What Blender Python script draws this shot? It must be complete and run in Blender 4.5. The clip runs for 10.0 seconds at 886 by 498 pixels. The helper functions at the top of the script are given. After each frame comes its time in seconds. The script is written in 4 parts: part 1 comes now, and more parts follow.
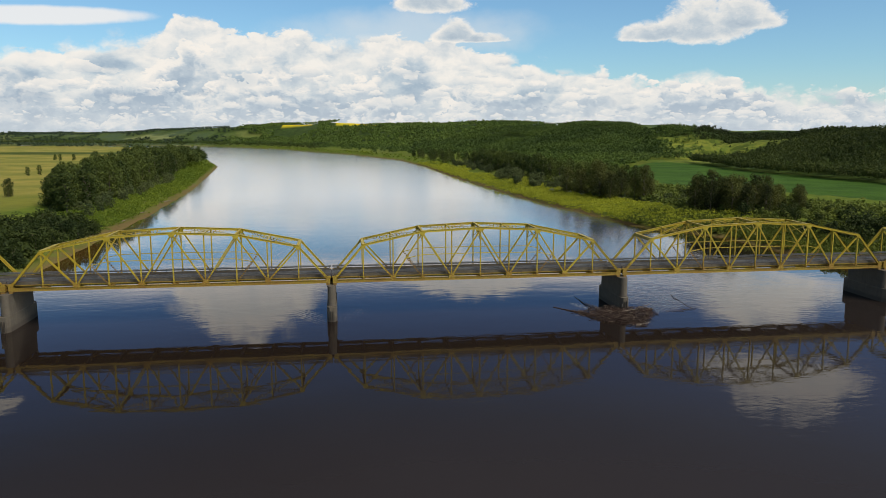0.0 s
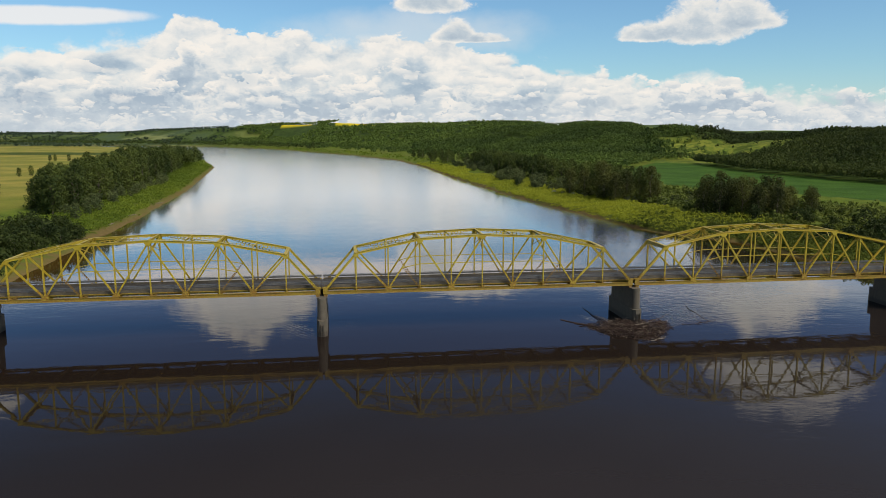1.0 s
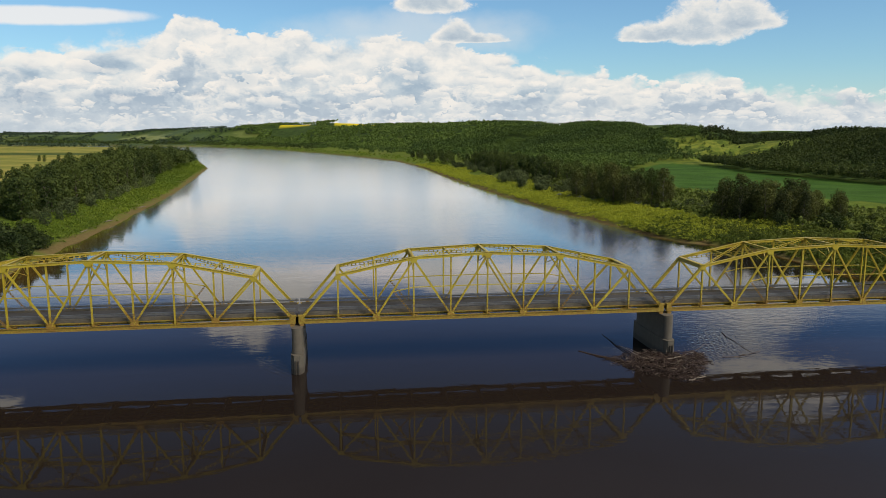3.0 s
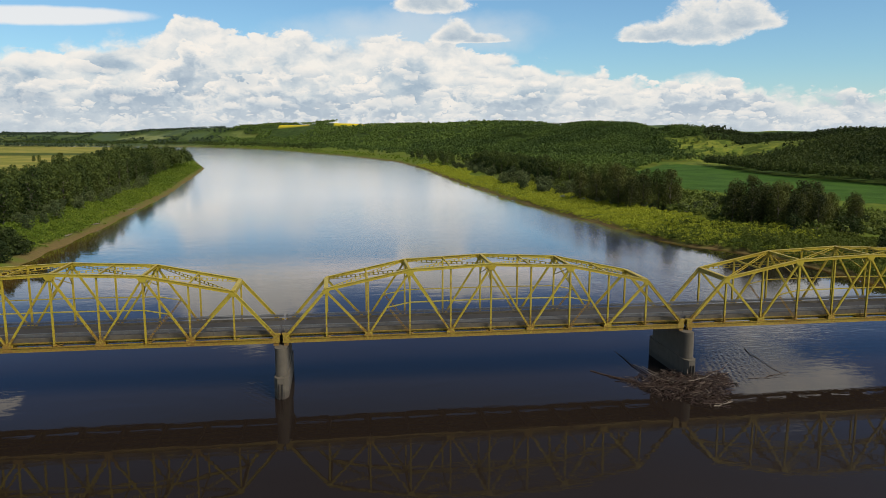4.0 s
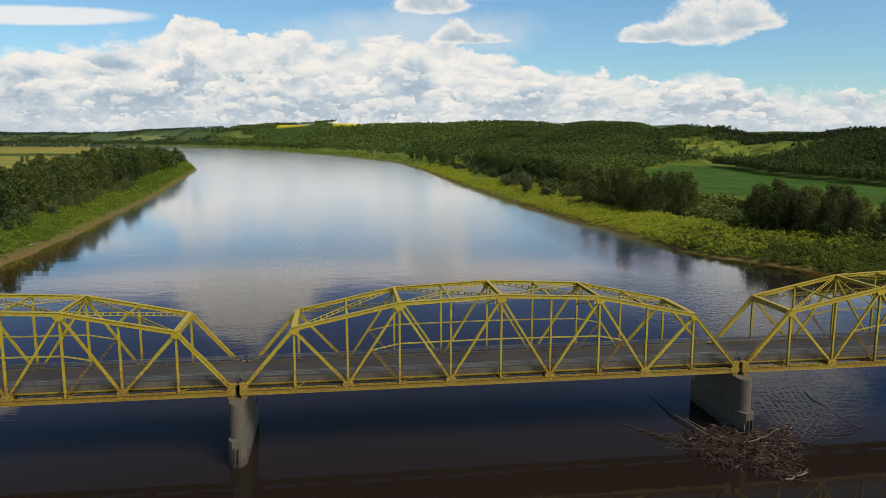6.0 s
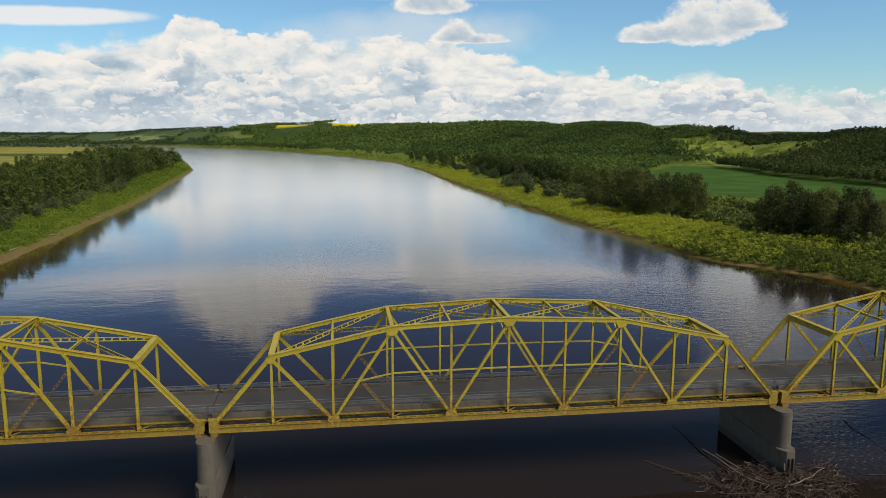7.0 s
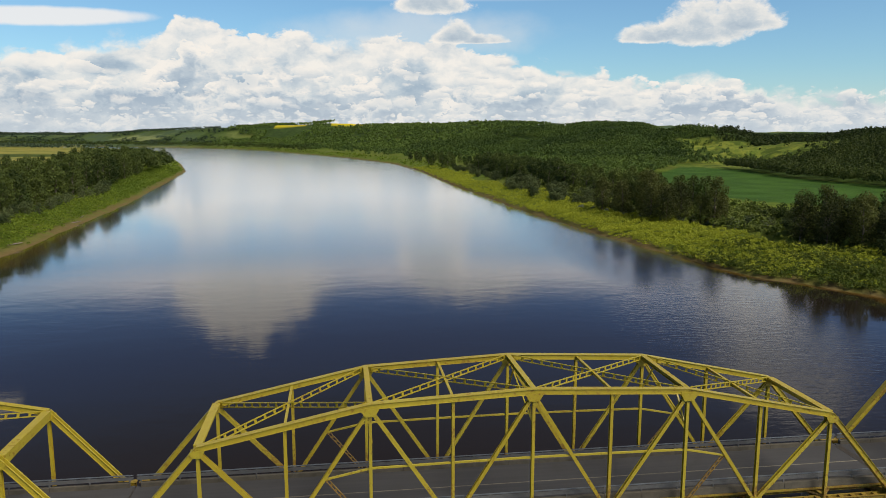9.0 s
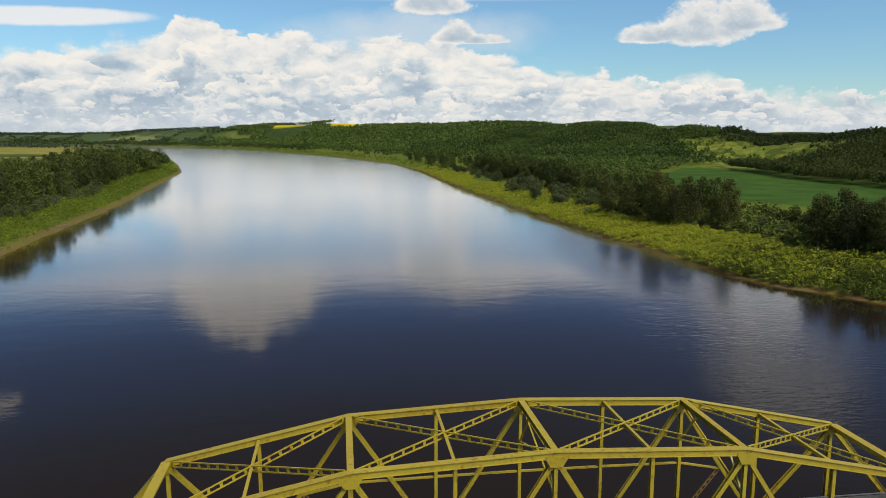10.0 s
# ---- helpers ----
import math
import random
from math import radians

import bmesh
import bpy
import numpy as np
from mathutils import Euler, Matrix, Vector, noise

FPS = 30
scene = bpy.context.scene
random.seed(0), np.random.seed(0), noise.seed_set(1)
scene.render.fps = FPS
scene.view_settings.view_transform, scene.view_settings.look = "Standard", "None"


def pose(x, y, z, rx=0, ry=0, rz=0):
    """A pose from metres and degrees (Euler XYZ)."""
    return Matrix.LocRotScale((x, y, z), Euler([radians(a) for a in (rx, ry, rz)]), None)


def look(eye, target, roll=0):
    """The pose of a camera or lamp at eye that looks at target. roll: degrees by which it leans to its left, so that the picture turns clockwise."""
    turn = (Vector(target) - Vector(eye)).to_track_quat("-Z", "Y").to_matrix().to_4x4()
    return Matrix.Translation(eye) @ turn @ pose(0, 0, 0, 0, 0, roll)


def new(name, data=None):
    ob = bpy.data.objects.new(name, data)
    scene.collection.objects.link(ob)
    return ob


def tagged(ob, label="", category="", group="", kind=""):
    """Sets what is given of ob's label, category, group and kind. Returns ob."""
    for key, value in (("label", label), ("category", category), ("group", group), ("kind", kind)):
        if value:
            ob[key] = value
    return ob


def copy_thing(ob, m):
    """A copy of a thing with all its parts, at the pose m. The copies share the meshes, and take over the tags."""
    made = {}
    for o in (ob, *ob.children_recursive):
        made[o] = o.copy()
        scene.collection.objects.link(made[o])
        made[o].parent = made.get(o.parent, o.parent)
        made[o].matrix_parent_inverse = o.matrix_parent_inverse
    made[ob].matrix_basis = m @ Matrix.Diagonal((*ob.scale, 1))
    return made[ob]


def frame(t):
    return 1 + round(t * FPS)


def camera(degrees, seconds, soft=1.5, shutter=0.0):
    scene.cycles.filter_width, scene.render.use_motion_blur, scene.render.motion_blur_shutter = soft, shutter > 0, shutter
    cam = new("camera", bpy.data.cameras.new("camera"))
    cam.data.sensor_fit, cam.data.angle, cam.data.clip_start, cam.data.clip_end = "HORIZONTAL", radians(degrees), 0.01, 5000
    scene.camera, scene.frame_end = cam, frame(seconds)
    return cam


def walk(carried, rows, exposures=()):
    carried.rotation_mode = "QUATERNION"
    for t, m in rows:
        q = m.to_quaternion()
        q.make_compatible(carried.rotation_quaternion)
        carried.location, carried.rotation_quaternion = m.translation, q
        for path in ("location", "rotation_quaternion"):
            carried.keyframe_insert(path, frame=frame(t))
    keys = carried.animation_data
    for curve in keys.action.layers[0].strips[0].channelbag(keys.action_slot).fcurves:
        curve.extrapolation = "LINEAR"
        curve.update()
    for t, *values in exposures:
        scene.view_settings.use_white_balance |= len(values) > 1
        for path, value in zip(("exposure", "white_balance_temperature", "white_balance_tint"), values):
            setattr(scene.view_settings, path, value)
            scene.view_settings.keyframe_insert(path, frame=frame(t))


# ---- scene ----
# ---- camera and walk ----
cam = camera(61.83, 10.0, soft=0.85)
PATH = [  # seconds, x, y, z, turn to the right, tilt, lean
    (0.0, -29.038, -150.094, 37.071, 8.009, -9.002, 0.020),
    (1.0, -27.293, -139.102, 36.999, 8.007, -8.992, 0.029),
    (2.0, -25.571, -128.118, 36.916, 8.004, -8.982, 0.039),
    (3.0, -23.871, -117.143, 36.826, 8.002, -8.972, 0.049),
    (4.0, -22.192, -106.175, 36.731, 8.000, -8.962, 0.058),
    (5.0, -20.533, -95.214, 36.637, 7.997, -8.952, 0.068),
    (6.0, -18.895, -84.259, 36.546, 7.995, -8.943, 0.078),
    (7.0, -17.275, -73.310, 36.461, 7.993, -8.933, 0.088),
    (8.0, -15.674, -62.365, 36.387, 7.990, -8.923, 0.097),
    (9.0, -14.090, -51.424, 36.326, 7.988, -8.913, 0.107),
    (10.0, -12.524, -40.486, 36.283, 7.986, -8.903, 0.117),
]


def aim(x, y, z, turn, tilt, lean):
    a, b = radians(turn), radians(tilt)
    return look((x, y, z), (x + 100 * math.sin(a) * math.cos(b), y + 100 * math.cos(a) * math.cos(b), z + 100 * math.sin(b)), lean)


walk(cam, [(t, aim(*r)) for t, *r in PATH], [(0.0, 0.0, 7000, 11), (10.0, 0.0, 7000, 11)])

# ---- sky and sun ----
SUN_AZ, SUN_EL = 138.0, 50.0   # degrees clockwise from +y, and above the horizon
sun = new("sun", bpy.data.lights.new("sun", "SUN"))
sun.data.energy, sun.data.angle, sun.data.color = 3.9, radians(30), (1.0, 0.95, 0.86)
_s = Vector((math.sin(radians(SUN_AZ)) * math.cos(radians(SUN_EL)), math.cos(radians(SUN_AZ)) * math.cos(radians(SUN_EL)), math.sin(radians(SUN_EL))))
sun.matrix_world = look(_s * 300, (0, 0, 0))


class Nodes:
    """Short hand for node trees."""

    def __init__(self, tree):
        self.t = tree
        tree.nodes.clear()

    def put(self, value, socket):
        if isinstance(value, (int, float, tuple, list)):
            socket.default_value = value
        else:
            self.t.links.new(value, socket)

    def node(self, kind, ins=(), **props):
        n = self.t.nodes.new(kind)
        for k, val in props.items():
            setattr(n, k, val)
        for k, val in dict(ins).items():
            self.put(val, n.inputs[k])
        return n

    def math(self, op, a, b=0.0, c=0.0, clamp=False):
        n = self.node("ShaderNodeMath", {0: a, 1: b, 2: c}, operation=op, use_clamp=clamp)
        return n.outputs[0]

    def mix(self, f, a, b):
        n = self.t.nodes.new("ShaderNodeMix")
        n.data_type = "RGBA"
        self.put(f, n.inputs[0]), self.put(a, n.inputs[6]), self.put(b, n.inputs[7])
        return n.outputs[2]

    def ramp(self, f, stops, mode="LINEAR"):
        n = self.t.nodes.new("ShaderNodeValToRGB")
        n.color_ramp.interpolation = mode
        e = n.color_ramp.elements
        while len(e) < len(stops):
            e.new(0.5)
        for el, (p, c) in zip(e, sorted(stops)):
            el.position = p
            el.color = (c, c, c, 1) if isinstance(c, (int, float)) else (*c, 1)
        self.put(f, n.inputs[0])
        return n.outputs[0]

    def noise(self, vec, scale, detail=4.0, rough=0.55, dist=0.0):
        n = self.node("ShaderNodeTexNoise", {"Scale": scale, "Detail": detail, "Roughness": rough, "Distortion": dist})
        if vec is not None:
            self.put(vec, n.inputs["Vector"])
        return n.outputs[0]

    def puff(self, vec, scale):
        """Rounded heads with creases between them."""
        a = self.math("ABSOLUTE", self.math("MULTIPLY_ADD", self.noise(vec, scale, 0.0), 2.0, -1.0))
        b = self.math("ABSOLUTE", self.math("MULTIPLY_ADD", self.noise(vec, scale * 2.6, 2.0, 0.6), 2.0, -1.0))
        return self.math("ADD", self.math("MULTIPLY", a, 1.3), self.math("MULTIPLY", b, 0.75))

    def step(self, x, lo, hi):
        n = self.node("ShaderNodeMapRange", {0: x, 1: lo, 2: hi, 3: 0.0, 4: 1.0}, interpolation_type="SMOOTHSTEP")
        return n.outputs[0]


world = bpy.data.worlds.new("sky")
scene.world = world
world.use_nodes = True
N = Nodes(world.node_tree)
sky = N.node("ShaderNodeTexSky", sky_type="NISHITA", sun_disc=False, sun_elevation=radians(SUN_EL), sun_rotation=radians(SUN_AZ),
             air_density=1.0, dust_density=0.3, ozone_density=2.5)
way = N.node("ShaderNodeTexCoord").outputs["Generated"]
sep = N.node("ShaderNodeSeparateXYZ", {0: way})
az = N.math("MULTIPLY", N.math("ARCTAN2", sep.outputs[0], sep.outputs[1]), 57.2958)
el = N.math("MULTIPLY", N.math("ARCSINE", sep.outputs[2]), 57.2958)
flat = N.node("ShaderNodeCombineXYZ", {0: az, 1: N.math("MULTIPLY", el, 1.45), 2: 0.0}).outputs[0]
# the long bank of cumulus: the height of its top, in degrees, by bearing
TOP = [(-60, 3.5), (-30, 5.6), (-22.1, 5.7), (-17.8, 5.9), (-14.6, 6.7), (-12.4, 6.9), (-11.6, 8.2), (-9.9, 8.3), (-7.2, 7.4), (-2, 7.2), (3.5, 7.2),
       (8, 6.9), (12.2, 5.8), (17.1, 4.7), (21, 4.3), (24, 3.7), (27, 4.6), (29.5, 3.8), (33.5, 2.9), (38.4, 2.7), (60, 4.0)]
top = N.math("MULTIPLY", N.ramp(N.math("DIVIDE", N.math("ADD", az, 60.0), 120.0), [((a + 60) / 120, b / 12) for a, b in TOP]), 12.0)


def drift(vec, by):
    return N.node("ShaderNodeVectorMath", {0: vec, 1: by}, operation="ADD").outputs[0]


curl = N.node("ShaderNodeTexNoise", {"Vector": flat, "Scale": 0.9, "Detail": 3.0, "Roughness": 0.6}).outputs["Color"]
warp = N.node("ShaderNodeVectorMath", {0: flat, 1: N.node("ShaderNodeVectorMath", {0: curl, "Scale": 0.9}, operation="SCALE").outputs[0]}, operation="ADD").outputs[0]


def row(height, rough, seed, fade, drop, under, bright, size=0.5, gaps=0.0):
    """One row of cumulus: billowing heads, crisp in places and torn in others, that fade to blue grey below. Gives its cover and its shade."""
    at = drift(warp, (seed * 17.3, seed * 9.1, seed * 3.7))
    above = drift(at, (-0.35, 0.8, 0.0))
    wide = N.noise(at, 0.16, 1.0, 0.5)
    heads, heads_up = N.puff(at, size), N.puff(above, size)
    wisps = N.noise(at, 0.6, 5.0, 0.55)
    up = N.math("ADD", N.math("SUBTRACT", height, el), N.math("ADD", N.math("MULTIPLY", N.math("SUBTRACT", wide, 0.5), drop), N.math("MULTIPLY", N.math("SUBTRACT", heads, 0.42), rough)))
    up = N.math("ADD", up, N.math("MULTIPLY", N.math("SUBTRACT", wisps, 0.5), 1.3))
    torn = N.math("MULTIPLY_ADD", N.step(N.noise(drift(flat, (seed * 5.0, 3.0, 0.0)), 0.13, 2.0), 0.45, 0.62), 1.3, 0.3)
    cover = N.step(N.math("DIVIDE", up, torn), 0.0, 1.0)
    if gaps:
        cover = N.math("MULTIPLY", cover, N.step(N.noise(at, 0.2, 3.0), gaps - 0.08, gaps + 0.05))
    grain = N.math("MULTIPLY", N.math("SUBTRACT", N.noise(at, 0.26, 6.0, 0.52), N.noise(above, 0.26, 6.0, 0.52)), 2.2)
    shade = N.math("ADD", bright, N.math("ADD", N.math("MULTIPLY", N.math("SUBTRACT", heads, heads_up), 0.30), grain))
    shade = N.math("SUBTRACT", shade, N.math("MULTIPLY", N.step(up, 0.3, fade), under), clamp=True)
    return N.math("MULTIPLY", cover, 0.95), shade


GREY = [(0.0, (0.35, 0.46, 0.59)), (0.35, (0.50, 0.60, 0.70)), (0.65, (0.70, 0.75, 0.79)), (1.0, (0.89, 0.88, 0.86))]
# a thin veil, the tall bank, then lower rows towards the horizon
rows_ = [row(top, 1.0, 0.0, 5.0, 0.4, 0.45, 0.90, 0.42), row(N.math("MULTIPLY", top, 0.66), 1.8, 1.0, 2.0, 4.5, 0.75, 0.96, 0.5, 0.47), row(2.7, 1.5, 2.0, 1.5, 5.0, 0.75, 0.94, 0.7, 0.45),
         row(1.35, 0.9, 3.0, 1.0, 2.2, 0.60, 0.90, 1.1, 0.42)]
# blue-grey hollows between the heads: bearing, height, half width, half height
hollow = 0.0
for a, e, w, h in ((-13.5, 2.0, 5.5, 1.5), (-21.5, 3.3, 3.2, 1.6), (-16.0, 4.6, 2.6, 1.0), (-2.0, 1.6, 5.0, 0.9), (5.8, 3.8, 1.8, 2.2), (15.5, 2.4, 3.5, 0.9), (28.0, 1.5, 5.5, 0.8), (37.0, 2.0, 3.0, 0.8), (-7.0, 3.8, 2.0, 0.8)):
    dx, dy = N.math("DIVIDE", N.math("SUBTRACT", az, float(a)), float(w)), N.math("DIVIDE", N.math("SUBTRACT", el, float(e)), float(h))
    hollow = N.math("MAXIMUM", hollow, N.math("SUBTRACT", 1.0, N.math("ADD", N.math("MULTIPLY", dx, dx), N.math("MULTIPLY", dy, dy))))
hollow = N.step(N.math("ADD", hollow, N.math("MULTIPLY", N.math("SUBTRACT", N.noise(warp, 0.4, 5.0, 0.55), 0.5), 2.0)), -0.1, 1.1)
rows_ = [(c, N.math("SUBTRACT", sh, N.math("MULTIPLY", hollow, k), clamp=True)) for (c, sh), k in zip(rows_, (0.52, 0.36, 0.30, 0.25))]


def heads(scale, seed, lo, hi):
    """Small heaped clouds with round lit tops and flat grey bases, between two heights in degrees. Gives their cover and shade."""
    shift = N.node("ShaderNodeVectorMath", {0: N.node("ShaderNodeTexNoise", {"Vector": flat, "Scale": 1.1, "Detail": 4.0, "Roughness": 0.6}).outputs["Color"], "Scale": 1.1}, operation="SCALE").outputs[0]
    at = N.node("ShaderNodeVectorMath", {0: drift(N.node("ShaderNodeVectorMath", {0: flat, 1: (1.0, 1.35, 1.0)}, operation="MULTIPLY").outputs[0], (seed, seed * 0.37, 0.0)), 1: shift}, operation="ADD").outputs[0]
    cell = N.node("ShaderNodeTexVoronoi", {"Vector": at, "Scale": scale}, voronoi_dimensions="2D")
    away = N.node("ShaderNodeVectorMath", {0: N.node("ShaderNodeVectorMath", {0: at, 1: cell.outputs["Position"]}, operation="SUBTRACT").outputs[0], "Scale": scale}, operation="SCALE").outputs[0]
    k = N.node("ShaderNodeSeparateXYZ", {0: away})
    kind = N.node("ShaderNodeSeparateColor", {0: cell.outputs["Color"]})
    dy = N.math("ADD", k.outputs[1], N.math("MULTIPLY", N.math("MINIMUM", N.math("ADD", k.outputs[1], 0.08), 0.0), 1.6))
    r = N.math("SQRT", N.math("ADD", N.math("MULTIPLY", k.outputs[0], k.outputs[0]), N.math("MULTIPLY", dy, dy)))
    size = N.math("MULTIPLY_ADD", N.math("POWER", kind.outputs[0], 1.6), 0.72, -0.06)
    f = N.math("ADD", N.math("SUBTRACT", size, r), N.math("MULTIPLY", N.math("SUBTRACT", N.noise(at, scale * 3.4, 5.0, 0.6), 0.5), 0.5))
    band = N.math("MULTIPLY", N.step(el, lo, lo + 0.5), N.step(N.math("SUBTRACT", hi, el), -0.3, 0.5))
    cover = N.math("MULTIPLY", N.math("MULTIPLY", N.step(f, 0.0, N.math("MULTIPLY_ADD", kind.outputs[1], 0.3, 0.08)), band), 0.82)
    shade = N.math("ADD", N.math("MULTIPLY_ADD", N.step(k.outputs[1], -0.28, 0.3), 0.55, 0.42), N.math("MULTIPLY", N.math("SUBTRACT", N.noise(at, scale * 2.2, 5.0, 0.55), 0.5), 0.7), clamp=True)
    return cover, shade


rows_ += [heads(0.40, 4.0, 1.6, N.math("MULTIPLY", top, 0.97)), heads(0.75, 11.0, 0.7, N.math("MINIMUM", N.math("MULTIPLY", top, 0.85), 4.4)), heads(1.5, 23.0, 0.2, 1.9)]
# single clouds: bearing, height of the flat base, half width, rise
field = None
rise = None
for a, e, w, h in ((8.9, 7.0, 1.9, 1.5), (11.0, 6.75, 2.4, 0.7), (7.2, 9.3, 3.2, 2.4), (23.2, 6.75, 2.9, 1.3), (26.6, 6.95, 4.2, 2.9), (29.0, 7.5, 3.2, 2.6), (-7.0, 11.5, 6.6, 5.0), (10.0, 11.2, 6.5, 1.8),
                   (31.5, 10.9, 5.6, 3.8), (33.5, 16.6, 6.4, 3.6), (-24.5, 17.8, 1.9, 1.0), (50, 11, 9, 6), (-45, 13, 9, 6), (-4, 30, 9, 6), (24, 35, 9, 6)):
    dy = N.math("SUBTRACT", el, float(e))
    hi = N.math("DIVIDE", N.math("MAXIMUM", dy, 0.0), float(h))
    lo = N.math("DIVIDE", N.math("MINIMUM", dy, 0.0), 0.30 * h)
    dx = N.math("MULTIPLY", N.math("DIVIDE", N.math("SUBTRACT", az, float(a)), float(w)), N.math("ADD", 0.95, N.math("MULTIPLY", hi, 0.5)))
    r2 = N.math("ADD", N.math("MULTIPLY", dx, dx), N.math("ADD", N.math("MULTIPLY", hi, hi), N.math("MULTIPLY", lo, lo)))
    one = N.math("SUBTRACT", 1.0, r2)
    field = one if field is None else N.math("MAXIMUM", field, one)
knob, knob_up = N.puff(warp, 0.5), N.puff(drift(warp, (-0.25, 0.5, 0.0)), 0.5)
tear, tear_up = N.noise(warp, 0.55, 7.0, 0.6), N.noise(drift(warp, (-0.25, 0.5, 0.0)), 0.55, 7.0, 0.6)
dens = N.math("ADD", field, N.math("ADD", N.math("MULTIPLY", N.math("SUBTRACT", knob, 0.42), 0.35), N.math("MULTIPLY", N.math("SUBTRACT", tear, 0.5), 1.5)))
mask = N.step(dens, 0.02, 0.6)
# the thin streak
sx = N.math("DIVIDE", N.math("ADD", az, 20.0), 9.0)
sy = N.math("DIVIDE", N.math("SUBTRACT", el, N.math("ADD", 7.55, N.math("MULTIPLY", N.math("ADD", az, 20.0), 0.05))), 0.78)
streak = N.step(N.math("SUBTRACT", N.math("SUBTRACT", 1.0, N.math("ADD", N.math("MULTIPLY", sx, sx), N.math("MULTIPLY", sy, sy))),
                       N.math("MULTIPLY", N.noise(flat, 0.8, 4.0), 0.35)), 0.0, 0.5)
lit = N.math("ADD", 0.96, N.math("ADD", N.math("MULTIPLY", N.math("SUBTRACT", knob, knob_up), 0.2), N.math("MULTIPLY", N.math("SUBTRACT", tear, tear_up), 1.1)))
lit = N.math("SUBTRACT", lit, N.math("MULTIPLY", N.step(dens, 0.2, 1.25), N.math("MULTIPLY_ADD", N.step(el, 9.6, 11.0), -0.6, 0.8)), clamp=True)
white = N.ramp(lit, GREY)
blue = N.node("ShaderNodeVectorMath", {0: sky.outputs[0], 1: (0.075, 0.107, 0.126)}, operation="MULTIPLY").outputs[0]
blue = N.node("ShaderNodeVectorMath", {0: blue, "Scale": N.math("SUBTRACT", 1.0, N.math("MULTIPLY", N.step(el, 9.0, 26.0), 0.52))}, operation="SCALE").outputs[0]
blue = N.mix(N.math("MULTIPLY", N.step(el, 17.0, 29.0), 0.55), blue, (0.088, 0.088, 0.105, 1))   # a thin grey veil higher up
blue = N.mix(N.math("MULTIPLY", N.math("MULTIPLY", N.step(el, 10.5, 13.0), N.step(el, 22.0, 16.0)), 0.6), blue, (0.070, 0.150, 0.430, 1))   # deeper blue between the high clouds
blue = N.mix(N.math("MULTIPLY", N.step(el, 5.0, -1.0), 0.4), blue, (0.55, 0.70, 0.83, 1))
col = N.mix(N.math("MULTIPLY", streak, 0.85), blue, (0.85, 0.87, 0.9, 1))
vx, vy = N.math("DIVIDE", N.math("SUBTRACT", az, 6.0), 12.0), N.math("DIVIDE", N.math("SUBTRACT", el, 7.3), 2.2)
veil = N.math("SUBTRACT", N.math("ADD", 1.0, N.math("MULTIPLY", N.math("SUBTRACT", N.noise(flat, 0.25, 5.0), 0.5), 1.2)), N.math("ADD", N.math("MULTIPLY", vx, vx), N.math("MULTIPLY", vy, vy)))
col = N.mix(N.math("MULTIPLY", N.step(veil, 0.0, 1.1), 0.5), col, (0.74, 0.78, 0.81, 1))
for cover, shade in rows_:
    col = N.mix(cover, col, N.ramp(shade, GREY))
col = N.mix(N.math("MULTIPLY", N.step(el, 3.2, 0.0), 0.45), col, (0.62, 0.70, 0.78, 1))   # pale air near the horizon
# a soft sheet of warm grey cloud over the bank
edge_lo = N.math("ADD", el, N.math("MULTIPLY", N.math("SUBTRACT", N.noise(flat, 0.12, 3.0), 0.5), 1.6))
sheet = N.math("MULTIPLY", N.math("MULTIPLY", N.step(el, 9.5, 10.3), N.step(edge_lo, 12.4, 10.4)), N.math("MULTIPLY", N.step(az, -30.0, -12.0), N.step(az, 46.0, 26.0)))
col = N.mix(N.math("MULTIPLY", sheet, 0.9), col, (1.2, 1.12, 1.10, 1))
col = N.mix(mask, col, white)
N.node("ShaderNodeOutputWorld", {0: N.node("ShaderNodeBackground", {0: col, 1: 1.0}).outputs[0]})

# ---- shores of the river, from below the bridge upstream ----
RIGHT = [(140, -4500), (125, -600), (114, -100), (112, 40), (110, 98), (101, 114), (94.5, 123), (90.5, 137), (88, 154), (86, 174), (83.5, 197), (80, 222), (78, 244), (74, 300), (70.5, 379),
         (67, 480), (66, 666), (51, 862), (-2, 1072), (-70, 1272), (-163, 1530), (-258, 1700), (-380, 1850), (-560, 1960), (-1000, 2090), (-4500, 2500)]
LEFT = [(-60, -4500), (-84, -600), (-106, -60), (-111, 67), (-113, 130), (-114.5, 180), (-116, 215), (-119, 260), (-121.5, 304), (-124.5, 355), (-131, 420), (-137.5, 479), (-143, 537), (-153.5, 630),
        (-160, 690), (-198, 862), (-252, 1070), (-345, 1396), (-480, 1640), (-700, 1800), (-1100, 1930), (-4500, 2330)]

# ---- materials ----


def material(name):
    m = bpy.data.materials.new(name)
    m.use_nodes = True
    n = Nodes(m.node_tree)
    b = n.node("ShaderNodeBsdfPrincipled")
    out = n.node("ShaderNodeOutputMaterial", {0: b.outputs[0]})
    return m, n, b, out


def bump(n, b, height, strength, dist):
    n.put(n.node("ShaderNodeBump", {"Height": height, "Strength": strength, "Distance": dist}).outputs[0], b.inputs["Normal"])


def place(n):
    return n.node("ShaderNodeNewGeometry").outputs["Position"]


